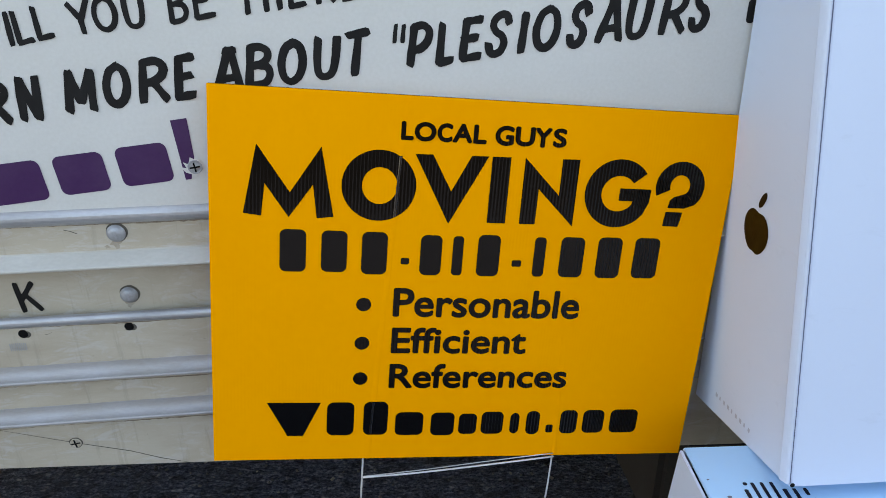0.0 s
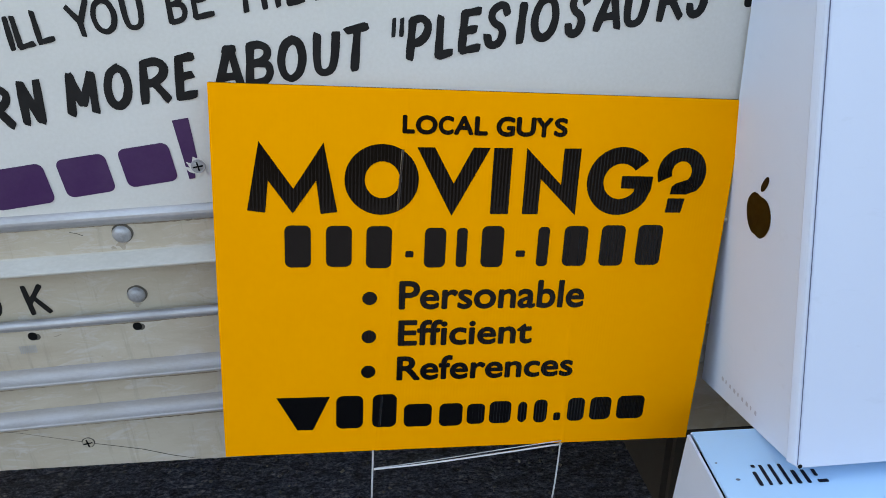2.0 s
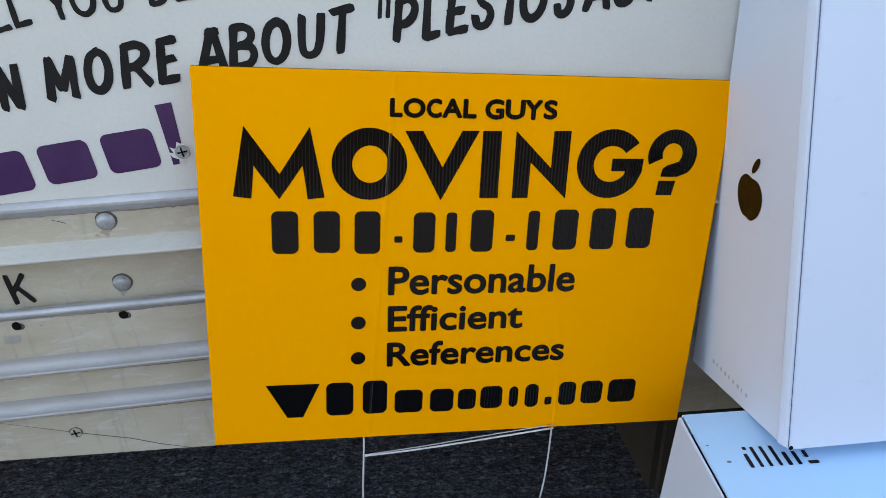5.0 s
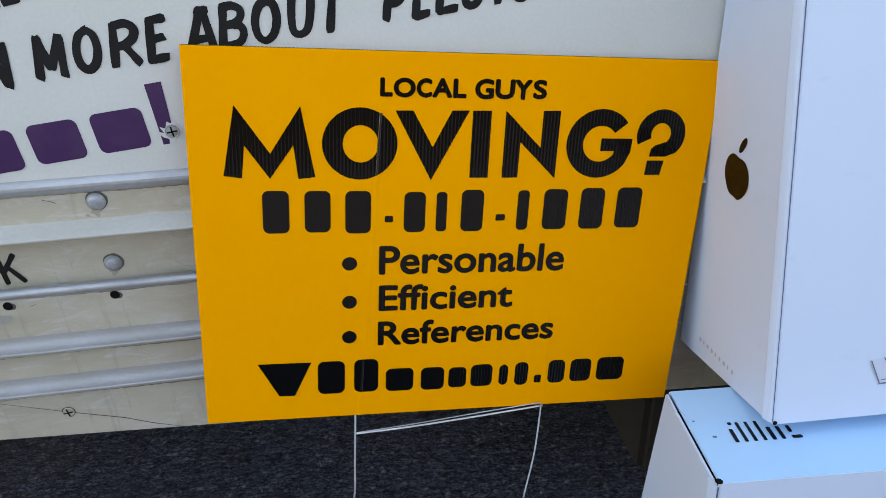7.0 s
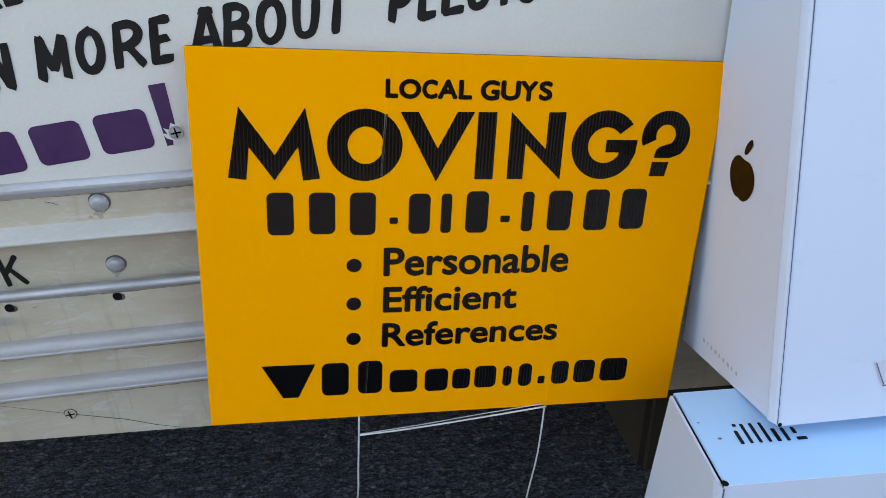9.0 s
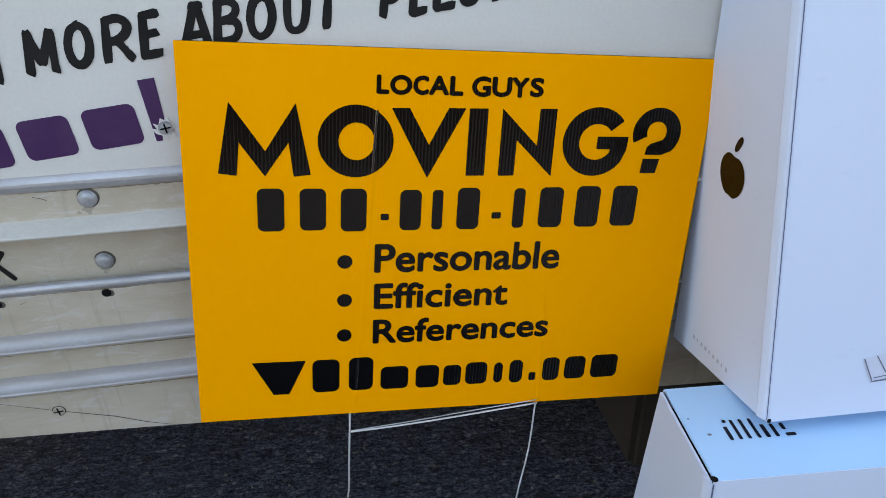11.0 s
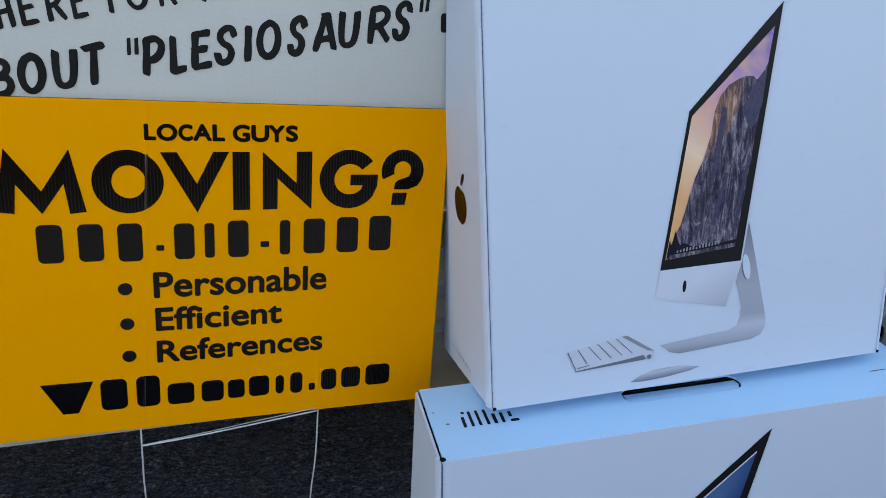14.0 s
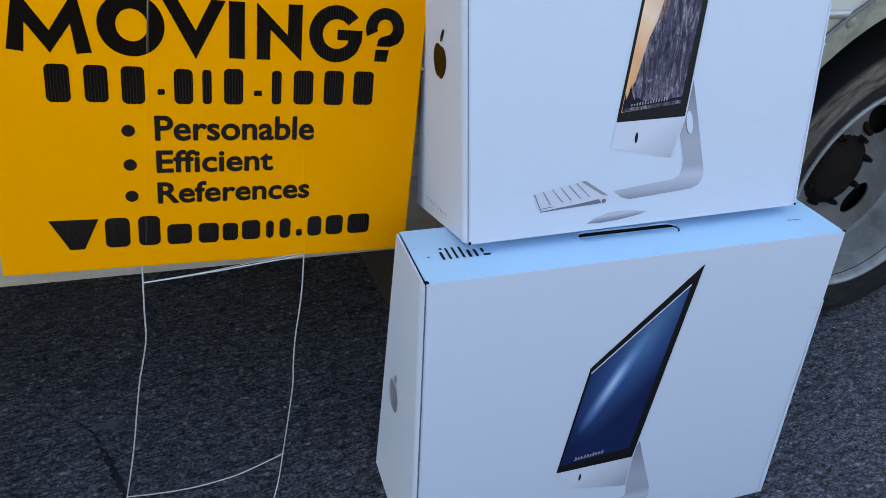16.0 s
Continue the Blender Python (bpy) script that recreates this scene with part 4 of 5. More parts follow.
# ridges where the stake's prongs push the board out
for (xa, ya), (xb, yb), wd in (((0.1880, 0.0), (0.2120, 0.4568), 0.0050), ((0.4347, 0.0), (0.4250, 0.172), 0.0040)):
    bm = bmesh.new()
    rows = []
    for k in range(25):
        f = k / 24
        x, y = xa + (xb - xa) * f, ya + (yb - ya) * f
        z = bow(x, y)
        rows.append([bm.verts.new((x + u * wd * 0.8, y, z - 0.0001 + 0.00062 * (1 - u * u))) for u in (-1, -0.7, -0.35, 0, 0.35, 0.7, 1)])
    for r, t in zip(rows, rows[1:]):
        for k in range(6):
            bm.faces.new((r[k], r[k + 1], t[k + 1], t[k]))
    part("crease", bm, YELLOW, yard_sign, "", SIGN, True)
for ya, yb in ((0.3200, 0.3905), (0.0365, 0.0800)):
    bm = bmesh.new()
    rows = []
    for k in range(7):
        y = ya + (yb - ya) * k / 6
        x = 0.1880 + 0.0240 * y / SH
        z = bow(x, y)
        rows.append([bm.verts.new((x + u * 0.0017, y, z + 0.0007 + 0.0013 * (1 - u * u))) for u in (-1, -0.6, -0.2, 0.2, 0.6, 1)])
    for r, t in zip(rows, rows[1:]):
        for k in range(5):
            bm.faces.new((r[k], r[k + 1], t[k + 1], t[k]))
    part("crease", bm, CREASED_PRINT, yard_sign, "", SIGN, True)

# wire stake
legs = ([(0.1815, 0.0085, 0.560), (0.1797, 0.0045, 0.535), (0.1735, -0.002, 0.470), (0.1690, -0.002, 0.418), (0.1575, -0.001, 0.368), (0.1445, 0.0, 0.315), (0.1170, 0.0, 0.176), (0.0910, 0.0, 0.066), (0.0755, 0.0, 0.0)],
        [(0.4315, 0.0105, 0.540), (0.4305, 0.0095, 0.528), (0.4215, 0.0, 0.450), (0.4080, -0.001, 0.362), (0.4025, -0.001, 0.300), (0.3990, 0.0, 0.243), (0.3752, -0.003, 0.090), (0.3610, -0.016, 0.028), (0.3470, -0.034, 0.0)])
for line in legs:
    bm = bmesh.new()
    rod(bm, smooth_line(line, 6), 0.00125)
    part("stake_leg", bm, WIRE, yard_sign, "bent galvanised wire", Matrix(), True)
for line, r in (([(0.1800, -0.003, 0.526), (0.24, -0.004, 0.527), (0.32, -0.003, 0.529), (0.4300, 0.001, 0.531)], 0.0012), ([(0.1800, 0.0015, 0.5235), (0.26, 0.006, 0.5225), (0.34, 0.006, 0.5275), (0.4300, 0.004, 0.534)], 0.0007), ([(0.0915, -0.001, 0.066), (0.15, -0.004, 0.058), (0.21, -0.004, 0.052), (0.28, -0.003, 0.055), (0.335, -0.001, 0.068), (0.3735, 0.0, 0.080)], 0.0012)):
    bm = bmesh.new()
    rod(bm, smooth_line(line, 6), r)
    part("stake_crossbar", bm, WIRE, yard_sign, "", Matrix(), True)


# ---- computer cartons ----
def prism_panels(across, prof, base, along, names, flare):
    """A carton of card panels over a dark core. prof: corners of the side outline (back, up), from the front bottom, going round
    by the top. base: the front bottom corner; along: the way of its width. flare: how far the two ends spread with height."""
    ax = Vector(along).normalized()
    back = Vector((-ax.y, ax.x, 0))
    to_world = lambda a, b, h: Vector(base) + a * ax + b * back + Vector((0, 0, h))
    frames = {}
    n = len(prof)
    for i in range(n):
        p, q = prof[i], prof[(i + 1) % n]
        d = (q[0] - p[0], q[1] - p[1])
        size = math.hypot(*d)
        up = (back * d[0] + Vector((0, 0, d[1]))).normalized()
        m = frame_of(to_world(0, *p), ax, up)
        frames[names[i]] = (m, size)
    # side faces
    for nm, a, way, spread in ((names[n], 0.0, -back, -flare[0]), (names[n + 1], across, back, flare[1])):
        m = frame_of(to_world(a, 0, 0), way, Vector((0, 0, 1)) + ax * spread)
        frames[nm] = (m, 0)
    return frames, to_world


def shrink(prof, by):
    """An outline drawn in by a distance."""
    n = len(prof)
    out = []
    area = sum(prof[i][0] * prof[(i + 1) % n][1] - prof[(i + 1) % n][0] * prof[i][1] for i in range(n))
    sgn = 1 if area > 0 else -1
    for i in range(n):
        p0, p, p1 = (Vector(prof[i - 1]), Vector(prof[i]), Vector(prof[(i + 1) % n]))
        d0, d1 = (p - p0).normalized(), (p1 - p).normalized()
        n0, n1 = Vector((-d0.y, d0.x)) * sgn, Vector((-d1.y, d1.x)) * sgn
        k = (n0 + n1) / max(1 + n0.dot(n1), 0.2)
        out.append(tuple(p + k * by))
    return out


def carton(name, label, across, prof, base, along, names, top_hole=None, flare=(0, 0)):
    place = Vector(base)
    place.z = base[2]
    own = thing(name, place, label, "box", "computer cartons")
    frames, to_world = prism_panels(across, prof, base, along, names, flare)
    rise = lambda i: (prof[i][1], prof[(i + 1) % len(prof)][1])
    # core, well inside the panels, coloured dark as the shade in the gaps
    core = shrink(prof, 0.006)
    if top_hole:
        core = [(b, min(h, max(p[1] for p in prof) - 0.03)) for b, h in core]
    bm = bmesh.new()
    ends = [[bm.verts.new(to_world(a, b, h)) for b, h in core] for a in (0.006, across - 0.006)]
    k = len(core)
    for i in range(k):
        bm.faces.new((ends[0][i], ends[0][(i + 1) % k], ends[1][(i + 1) % k], ends[1][i]))
    bm.faces.new(ends[0])
    bm.faces.new(ends[1][::-1])
    bmesh.ops.recalc_face_normals(bm, faces=bm.faces)
    part("lining", bm, INSIDE, own, "carton core coloured near black as the shade in its gaps")
    for i in range(k):
        m, size = frames[names[i]]
        bm = bmesh.new()
        lo, hi = rise(i)
        x0, x1 = ((0.0060 if names[i] == "top_panel" else 0.0046) if top_hole else 0.0036), across - 0.0036
        if names[i] == "top_panel" and top_hole:
            h0, h1, hb0, hb1 = top_hole
            edges = []
            for ring in ([(x0, 0.0012), (x1, 0.0012), (x1, size - 0.001), (x0, size - 0.001)], rounded(h0, hb0, h1, hb1, (hb1 - hb0) / 2 - 0.0005, 7)):
                vs = [bm.verts.new((x, y, 0.0)) for x, y in ring]
                edges += [bm.edges.new((vs[j], vs[(j + 1) % len(vs)])) for j in range(len(vs))]
            bmesh.ops.triangle_fill(bm, use_beauty=True, edges=edges)
            for f in bm.faces:
                if f.normal.z < 0:
                    f.normal_flip()
            got = bmesh.ops.extrude_face_region(bm, geom=bm.faces[:])
            bmesh.ops.translate(bm, verts=[v for v in got["geom"] if isinstance(v, bmesh.types.BMVert)], vec=(0, 0, -0.0035))
            bmesh.ops.recalc_face_normals(bm, faces=bm.faces)
        elif names[i] == "front_panel":
            # the card rolls in softly beside the upright seam
            soft = [(x0, -0.0035), (x0, -0.0022), (x0 + 0.0012, -0.0014), (x0 + 0.003, -0.0008), (x0 + 0.006, -0.0003), (x0 + 0.010, 0.0), (x1 - 0.001, 0.0), (x1, -0.0008), (x1, -0.0035)]
            rows = [[bm.verts.new((x - flare[0] * h if k3 < 6 else x + flare[1] * h, y, z)) for k3, (x, z) in enumerate(soft)] for y, h in ((0.0006, lo), (size - 0.0006, hi))]
            for j in range(len(soft)):
                k2 = (j + 1) % len(soft)
                bm.faces.new((rows[0][j], rows[0][k2], rows[1][k2], rows[1][j]))
            bm.faces.new(rows[0])
            bm.faces.new(rows[1][::-1])
            bmesh.ops.recalc_face_normals(bm, faces=bm.faces)
        else:
            plate(bm, [(x0 - flare[0] * lo, 0.0006), (x1 + flare[1] * lo, 0.0006), (x1 + flare[1] * hi, size - 0.0006), (x0 - flare[0] * hi, size - 0.0006)], -0.0035, 0.0, 0.0009)
        part(names[i], bm, LID if top_hole and names[i] == "top_panel" else CARD, own, "white lid with the sky's blue put into its colour" if top_hole and names[i] == "top_panel" else "", m)
    for nm, sgn in ((names[k], -1), (names[k + 1], 1)):
        m, _ = frames[nm]
        inner = shrink(prof, 0.0022)
        bm = bmesh.new()
        plate(bm, [(sgn * b, h) for b, h in inner], -0.0035, 0.0, 0.0009)
        part(nm, bm, CARD, own, "", m)
    return own, frames


FACES = ["front_panel", "top_panel", "back_panel", "bottom_panel", "side_panel", "end_panel"]
LOW_BASE = (0.5475 + 0.052 * -0.0704, -0.2313 - 0.052 * 0.9975, 0.0)
LOW_ALONG = (0.7600, -0.0536, 0)
lower_carton, LOW = carton("computer_carton", "large white computer carton with printed blue screen, on asphalt", 0.762,
                           [(0.0, 0.0), (0.052, 0.605), (0.203, 0.603), (0.276, 0.0)], LOW_BASE, LOW_ALONG, FACES, (0.285, 0.472, 0.0585, 0.0915))
UP_BASE = (0.6345, -0.178, 0.6235)
UP_FLARE = (0.0145, 0.008)
UP_ALONG = (0.624, -0.0305, 0)
upper_carton, UP = carton("computer_carton", "smaller white computer carton tipped back on a larger one", 0.6247,
                          [(0.0, 0.0), (0.1185, 0.548), (0.2530, 0.519), (0.2430, -0.0600)], UP_BASE, UP_ALONG, FACES, None, UP_FLARE)


def ink(name, owner, m, outline, material, level=0.0006, label=""):
    bm = bmesh.new()
    sheet(bm, outline, level)
    return part(name, bm, material, owner, label, m)


def flat_ink(name, colour, second=None, scale=30.0, rough=0.36):
    m, t, b = shader(name, rough, 0, 0.2)
    v = coords(t)
    c = blend(t, noise_of(t, v, scale, 4), colour, second or tuple(x * 0.85 for x in colour))
    t.links.new(c, b.inputs["Base Color"])
    return m


def fade_ink(name, stops, direction, low, high, extra=None):
    """Printed colour that runs from low to high along a direction of the face."""
    m, t, b = shader(name, 0.38, 0, 0.2)
    tc = t.nodes.new("ShaderNodeTexCoord")
    dot = t.nodes.new("ShaderNodeVectorMath")
    dot.operation = "DOT_PRODUCT"
    dot.inputs[1].default_value = (*direction, 0)
    t.links.new(tc.outputs["Object"], dot.inputs[0])
    mr = add(t, "ShaderNodeMapRange", From_Min=low, From_Max=high)
    t.links.new(dot.outputs["Value"], mr.inputs[0])
    c = ramp(t, mr.outputs[0], stops)
    if extra:
        c = extra(t, c)
    t.links.new(c, b.inputs["Base Color"])
    return m


# blue grey that stands for the shade in the cartons' seams
SEAM = flat_ink("seam_shadow_grey", (0.11, 0.125, 0.20), None, 60.0, 0.8)
BEZEL = flat_ink("black_ink", (0.006, 0.006, 0.008), None, 30.0, 0.5)
SILVER = fade_ink("silver_ink", [(0, (0.57, 0.60, 0.71)), (0.5, (0.46, 0.48, 0.57)), (1, (0.30, 0.31, 0.38))], (0.45, -0.9), 0.0, 0.085)
STAND = fade_ink("stand_ink", [(0, (0.22, 0.23, 0.28)), (0.06, (0.36, 0.38, 0.46)), (0.16, (0.48, 0.50, 0.60)), (0.24, (0.34, 0.355, 0.43)), (0.45, (0.36, 0.375, 0.45)), (0.75, (0.26, 0.27, 0.34)), (1, (0.13, 0.14, 0.18))], (0.0, 1.0), 0.045, 0.24)
MOUSE = fade_ink("mouse_ink", [(0, (0.10, 0.105, 0.14)), (0.4, (0.27, 0.285, 0.35)), (0.75, (0.47, 0.49, 0.58)), (1, (0.30, 0.31, 0.38))], (-0.05, 1.0), -0.003, 0.015)
PALE = flat_ink("pale_grey_ink", (0.58, 0.61, 0.72))
MIDGREY = flat_ink("grey_ink", (0.16, 0.17, 0.22))
BLUEBLACK = flat_ink("blue_black_ink", (0.006, 0.007, 0.016))
DUSK = fade_ink("dusk_sky_ink", [(0.0, (0.80, 0.47, 0.22)), (0.20, (0.78, 0.34, 0.15)), (0.42, (0.86, 0.60, 0.43)), (0.60, (0.70, 0.36, 0.36)), (0.80, (0.45, 0.26, 0.44)), (1.0, (0.21, 0.15, 0.44))], (0.55, 0.83), 0.30, 0.60,
                lambda t, c: blend(t, ramp(t, noise_of(t, coords(t, (1, 1.0, 1)), 26, 4, 0.6, 0.6), [(0.44, (0, 0, 0)), (0.66, (0.5, 0.5, 0.5))]), c, (0.80, 0.45, 0.26)))


def rock_ink():
    """Printed cliff: upright streaks of violet, near-black and pale stone, warm where the low sun strikes its edge."""
    m, t, b = shader("rock_ink", 0.38, 0, 0.2)
    v = coords(t, (4.2, 0.7, 1), (0, 0, radians(-11)))
    streak = noise_of(t, v, 30, 8, 0.78, 0.7)
    blocks = noise_of(t, coords(t, (1.6, 0.8, 1), (0, 0, radians(-11))), 22, 4, 0.6)
    fine = noise_of(t, coords(t), 160, 5, 0.7)
    cool = ramp(t, streak, [(0.34, (0.003, 0.003, 0.015)), (0.46, (0.036, 0.030, 0.062)), (0.53, (0.135, 0.115, 0.165)), (0.60, (0.30, 0.265, 0.31)), (0.68, (0.52, 0.46, 0.46))])
    cool = blend(t, ramp(t, blocks, [(0.40, (0.6, 0.6, 0.6)), (0.54, (0, 0, 0))]), cool, (0.010, 0.010, 0.028))
    warm = ramp(t, streak, [(0.34, (0.035, 0.018, 0.022)), (0.48, (0.19, 0.095, 0.075)), (0.60, (0.50, 0.29, 0.20)), (0.74, (0.72, 0.52, 0.42))])
    tc = t.nodes.new("ShaderNodeTexCoord")
    mp = t.nodes.new("ShaderNodeMapping")
    mp.vector_type = "TEXTURE"
    mp.inputs["Location"].default_value = (0.322, 0.374, 0)
    mp.inputs["Rotation"].default_value = (0, 0, radians(66))
    mp.inputs["Scale"].default_value = (0.072, 0.022, 1)
    t.links.new(tc.outputs["Object"], mp.inputs[0])
    ln = t.nodes.new("ShaderNodeVectorMath")
    ln.operation = "LENGTH"
    t.links.new(mp.outputs[0], ln.inputs[0])
    lit = ramp(t, ln.outputs["Value"], [(0.35, (1, 1, 1)), (1.0, (0, 0, 0))])
    c = blend(t, lit, cool, warm)
    c = blend(t, 0.4, c, fine, "OVERLAY")
    t.links.new(c, b.inputs["Base Color"])
    return m


def streak_ink():
    """Deep blue with a pale diagonal swirl."""
    m, t, b = shader("blue_swirl_ink", 0.36, 0, 0.25)
    v = coords(t)
    tc = t.nodes.new("ShaderNodeTexCoord")
    mp = t.nodes.new("ShaderNodeMapping")
    mp.vector_type = "TEXTURE"
    mp.inputs["Location"].default_value = (0.3455, 0.3640, 0)
    mp.inputs["Rotation"].default_value = (0, 0, radians(62.4))
    mp.inputs["Scale"].default_value = (0.115, 0.0165, 1)
    t.links.new(tc.outputs["Object"], mp.inputs[0])
    sep = t.nodes.new("ShaderNodeVectorMath")
    sep.operation = "LENGTH"
    t.links.new(mp.outputs[0], sep.inputs[0])
    glow = ramp(t, sep.outputs["Value"], [(0.0, (0.40, 0.47, 0.50)), (0.25, (0.24, 0.32, 0.40)), (0.60, (0.050, 0.10, 0.19)), (1.0, (0.0, 0.0, 0.0))])
    wide = t.nodes.new("ShaderNodeMapping")
    wide.vector_type = "TEXTURE"
    wide.inputs["Location"].default_value = (0.398, 0.455, 0)
    wide.inputs["Rotation"].default_value = (0, 0, radians(61))
    wide.inputs["Scale"].default_value = (0.24, 0.075, 1)
    t.links.new(tc.outputs["Object"], wide.inputs[0])
    ln = t.nodes.new("ShaderNodeVectorMath")
    ln.operation = "LENGTH"
    t.links.new(wide.outputs[0], ln.inputs[0])
    base = ramp(t, ln.outputs["Value"], [(0.0, (0.070, 0.17, 0.33)), (0.45, (0.022, 0.070, 0.20)), (1.0, (0.005, 0.014, 0.068))])
    c = blend(t, 1.0, base, glow, "ADD")
    c = blend(t, 0.25, c, noise_of(t, coords(t, (1, 1, 1), (0, 0, radians(-62))), 14, 3), "OVERLAY")
    t.links.new(c, b.inputs["Base Color"])
    return m


# printed desktop computer on the smaller carton
UF = UP["front_panel"][0]
computer = ink("printed_computer", upper_carton, UF, [(0.4010, 0.5135), (0.2734, 0.3801), (0.2426, 0.1699), (0.3666, 0.1720)], BEZEL, 0.0006, "printed picture of a slim desktop computer")
ink("printed_edge", computer, UF, [(0.4010, 0.5135), (0.3666, 0.1720), (0.3474, 0.1072), (0.3512, 0.1085), (0.3690, 0.1720), (0.4038, 0.5125)], PALE, 0.0009)
ink("printed_sky", computer, UF, [(0.3904, 0.4828), (0.2774, 0.3737), (0.2494, 0.1844), (0.3551, 0.1931)], DUSK, 0.0010, "printed orange and violet dusk sky")
ink("printed_mountain", computer, UF, [(0.2500, 0.1848), (0.3551, 0.1931), (0.3848, 0.4370), (0.3783, 0.4258), (0.3698, 0.4165), (0.3640, 0.4215), (0.3530, 0.4215), (0.3415, 0.4179), (0.3281, 0.4108), (0.3171, 0.3974), (0.3100, 0.3783), (0.3065, 0.3471), (0.2973, 0.3158), (0.2866, 0.2925), (0.2796, 0.2687), (0.2734, 0.2446), (0.2690, 0.2300), (0.2652, 0.2247), (0.2630, 0.2110), (0.2600, 0.2060), (0.2565, 0.2000), (0.2538, 0.2095), (0.2515, 0.1960)], rock_ink(), 0.0014, "printed grey and violet cliff")
ROCK_COOL = flat_ink("pale_rock_ink", (0.26, 0.245, 0.32), (0.10, 0.095, 0.16), 150.0)
ROCK_DEEP = flat_ink("deep_rock_ink", (0.022, 0.020, 0.052), (0.085, 0.078, 0.14), 210.0)
ink("printed_slab", computer, UF, [(0.2870, 0.2380), (0.2921, 0.2311), (0.2991, 0.2329), (0.2985, 0.2306), (0.2916, 0.2280)], ROCK_COOL, 0.0017)
ink("printed_slab", computer, UF, [(0.3211, 0.3858), (0.3285, 0.3802), (0.3251, 0.3461), (0.3195, 0.3022), (0.3105, 0.2727), (0.3109, 0.3027)], ROCK_DEEP, 0.00155)
ink("printed_slab", computer, UF, [(0.3647, 0.4083), (0.3840, 0.4278), (0.3803, 0.3835), (0.3661, 0.3497), (0.3523, 0.3775)], ROCK_DEEP, 0.00155)
ink("printed_slab", computer, UF, [(0.3328, 0.2977), (0.3374, 0.2955), (0.3264, 0.2486), (0.3207, 0.2257), (0.3152, 0.2281)], ROCK_DEEP, 0.00155)
ink("printed_slab", computer, UF, [(0.3659, 0.3220), (0.3709, 0.3142), (0.3593, 0.2617), (0.3514, 0.2075), (0.3470, 0.2079)], ROCK_DEEP, 0.00155)
bm = bmesh.new()
dock = np.random.RandomState(11)
for k in range(14):
    x = 0.2650 + 0.0048 * k
    y = 0.1930 + 0.0060 * k / 13
    h = dock.uniform(0.003, 0.0062)
    sheet(bm, [(x, y), (x + 0.0024, y + 0.0002), (x + 0.0024 + 0.06 * h, y + h), (x + 0.06 * h, y + h * 0.9)], 0.0020)
part("printed_dock", bm, SILVER_PRINT, computer, "", UF)
ink("printed_treeline", computer, UF, [(0.2505, 0.1850), (0.2560, 0.1905), (0.3000, 0.1940), (0.3562, 0.1990), (0.3570, 0.2040), (0.3300, 0.2010), (0.3100, 0.2022), (0.2900, 0.1990), (0.2760, 0.2060), (0.2700, 0.2030), (0.2660, 0.2120), (0.2625, 0.2250), (0.2590, 0.2110), (0.2560, 0.2040), (0.2545, 0.2150), (0.2520, 0.1980)], BLUEBLACK, 0.0016, "printed dark pines")
ink("printed_chin", computer, UF, [(0.2426, 0.1699), (0.3666, 0.1720), (0.3474, 0.1072), (0.2368, 0.1304)], SILVER, 0.0008, "printed silver chin")
ink("printed_mark", computer, UF, oval(0.2806, 0.1440, 0.0028, 0.0085, 20, -0.05), BEZEL, 0.0012)
stand_line = [(0.3735, 0.2330), (0.3900, 0.1750), (0.4154, 0.0814), (0.4150, 0.0680), (0.4092, 0.0575), (0.3941, 0.0520), (0.2791, 0.0452), (0.2640, 0.0490), (0.2474, 0.0614), (0.3100, 0.0672), (0.3570, 0.0708), (0.3680, 0.0760), (0.3730, 0.0880), (0.3726, 0.1049), (0.3618, 0.1419), (0.3668, 0.1725)]
ink("printed_stand", computer, UF, stand_line, STAND, 0.0006, "printed silver stand")
ink("printed_shade", computer, UF, oval(0.3748, 0.1618, 0.0058, 0.0190, 24, 0.22), MIDGREY, 0.0008)
ink("printed_opening", computer, UF, oval(0.3768, 0.1620, 0.0058, 0.0190, 24, 0.22), CARD, 0.0010)
keyboard = ink("printed_keyboard", upper_carton, UF, [(0.1079, 0.0690), (0.1886, 0.0821), (0.1968, 0.0828), (0.2392, 0.0552), (0.2373, 0.0430), (0.2328, 0.0421), (0.2226, 0.0490), (0.1202, 0.0392)], PALE, 0.0006, "printed white keyboard")
ink("printed_shade", keyboard, UF, [(0.1202, 0.0392), (0.2270, 0.0440), (0.2226, 0.0510), (0.1900, 0.0470), (0.1215, 0.0408)], MIDGREY, 0.0010)
ink("printed_shade", keyboard, UF, [(0.1886, 0.0821), (0.1968, 0.0828), (0.2392, 0.0552), (0.2290, 0.0566)], SILVER_PRINT, 0.0010)
ink("printed_roll", keyboard, UF, oval(0.2318, 0.0488, 0.0062, 0.0060, 20), PALE, 0.0013)
ink("printed_shade", keyboard, UF, oval(0.2312, 0.0474, 0.0036, 0.0034, 16), MIDGREY, 0.0017)
bm = bmesh.new()
for x0, y0, x1, y1 in ((0.1090, 0.0690, 0.1212, 0.0415), (0.1236, 0.0716, 0.1370, 0.0500), (0.1389, 0.0738, 0.1578, 0.0522), (0.1525, 0.0762, 0.1728, 0.0536), (0.1664, 0.0783, 0.1894, 0.0548), (0.1802, 0.0801, 0.2047, 0.0562)):
    sheet(bm, [(x0, y0), (x0 + 0.0016, y0), (x1 + 0.0016, y1), (x1, y1)], 0.0012)
sheet(bm, [(0.1240, 0.0440), (0.1420, 0.0462), (0.1416, 0.0474), (0.1236, 0.0452)], 0.0012)
part("printed_keys", bm, MIDGREY, keyboard, "", UF)
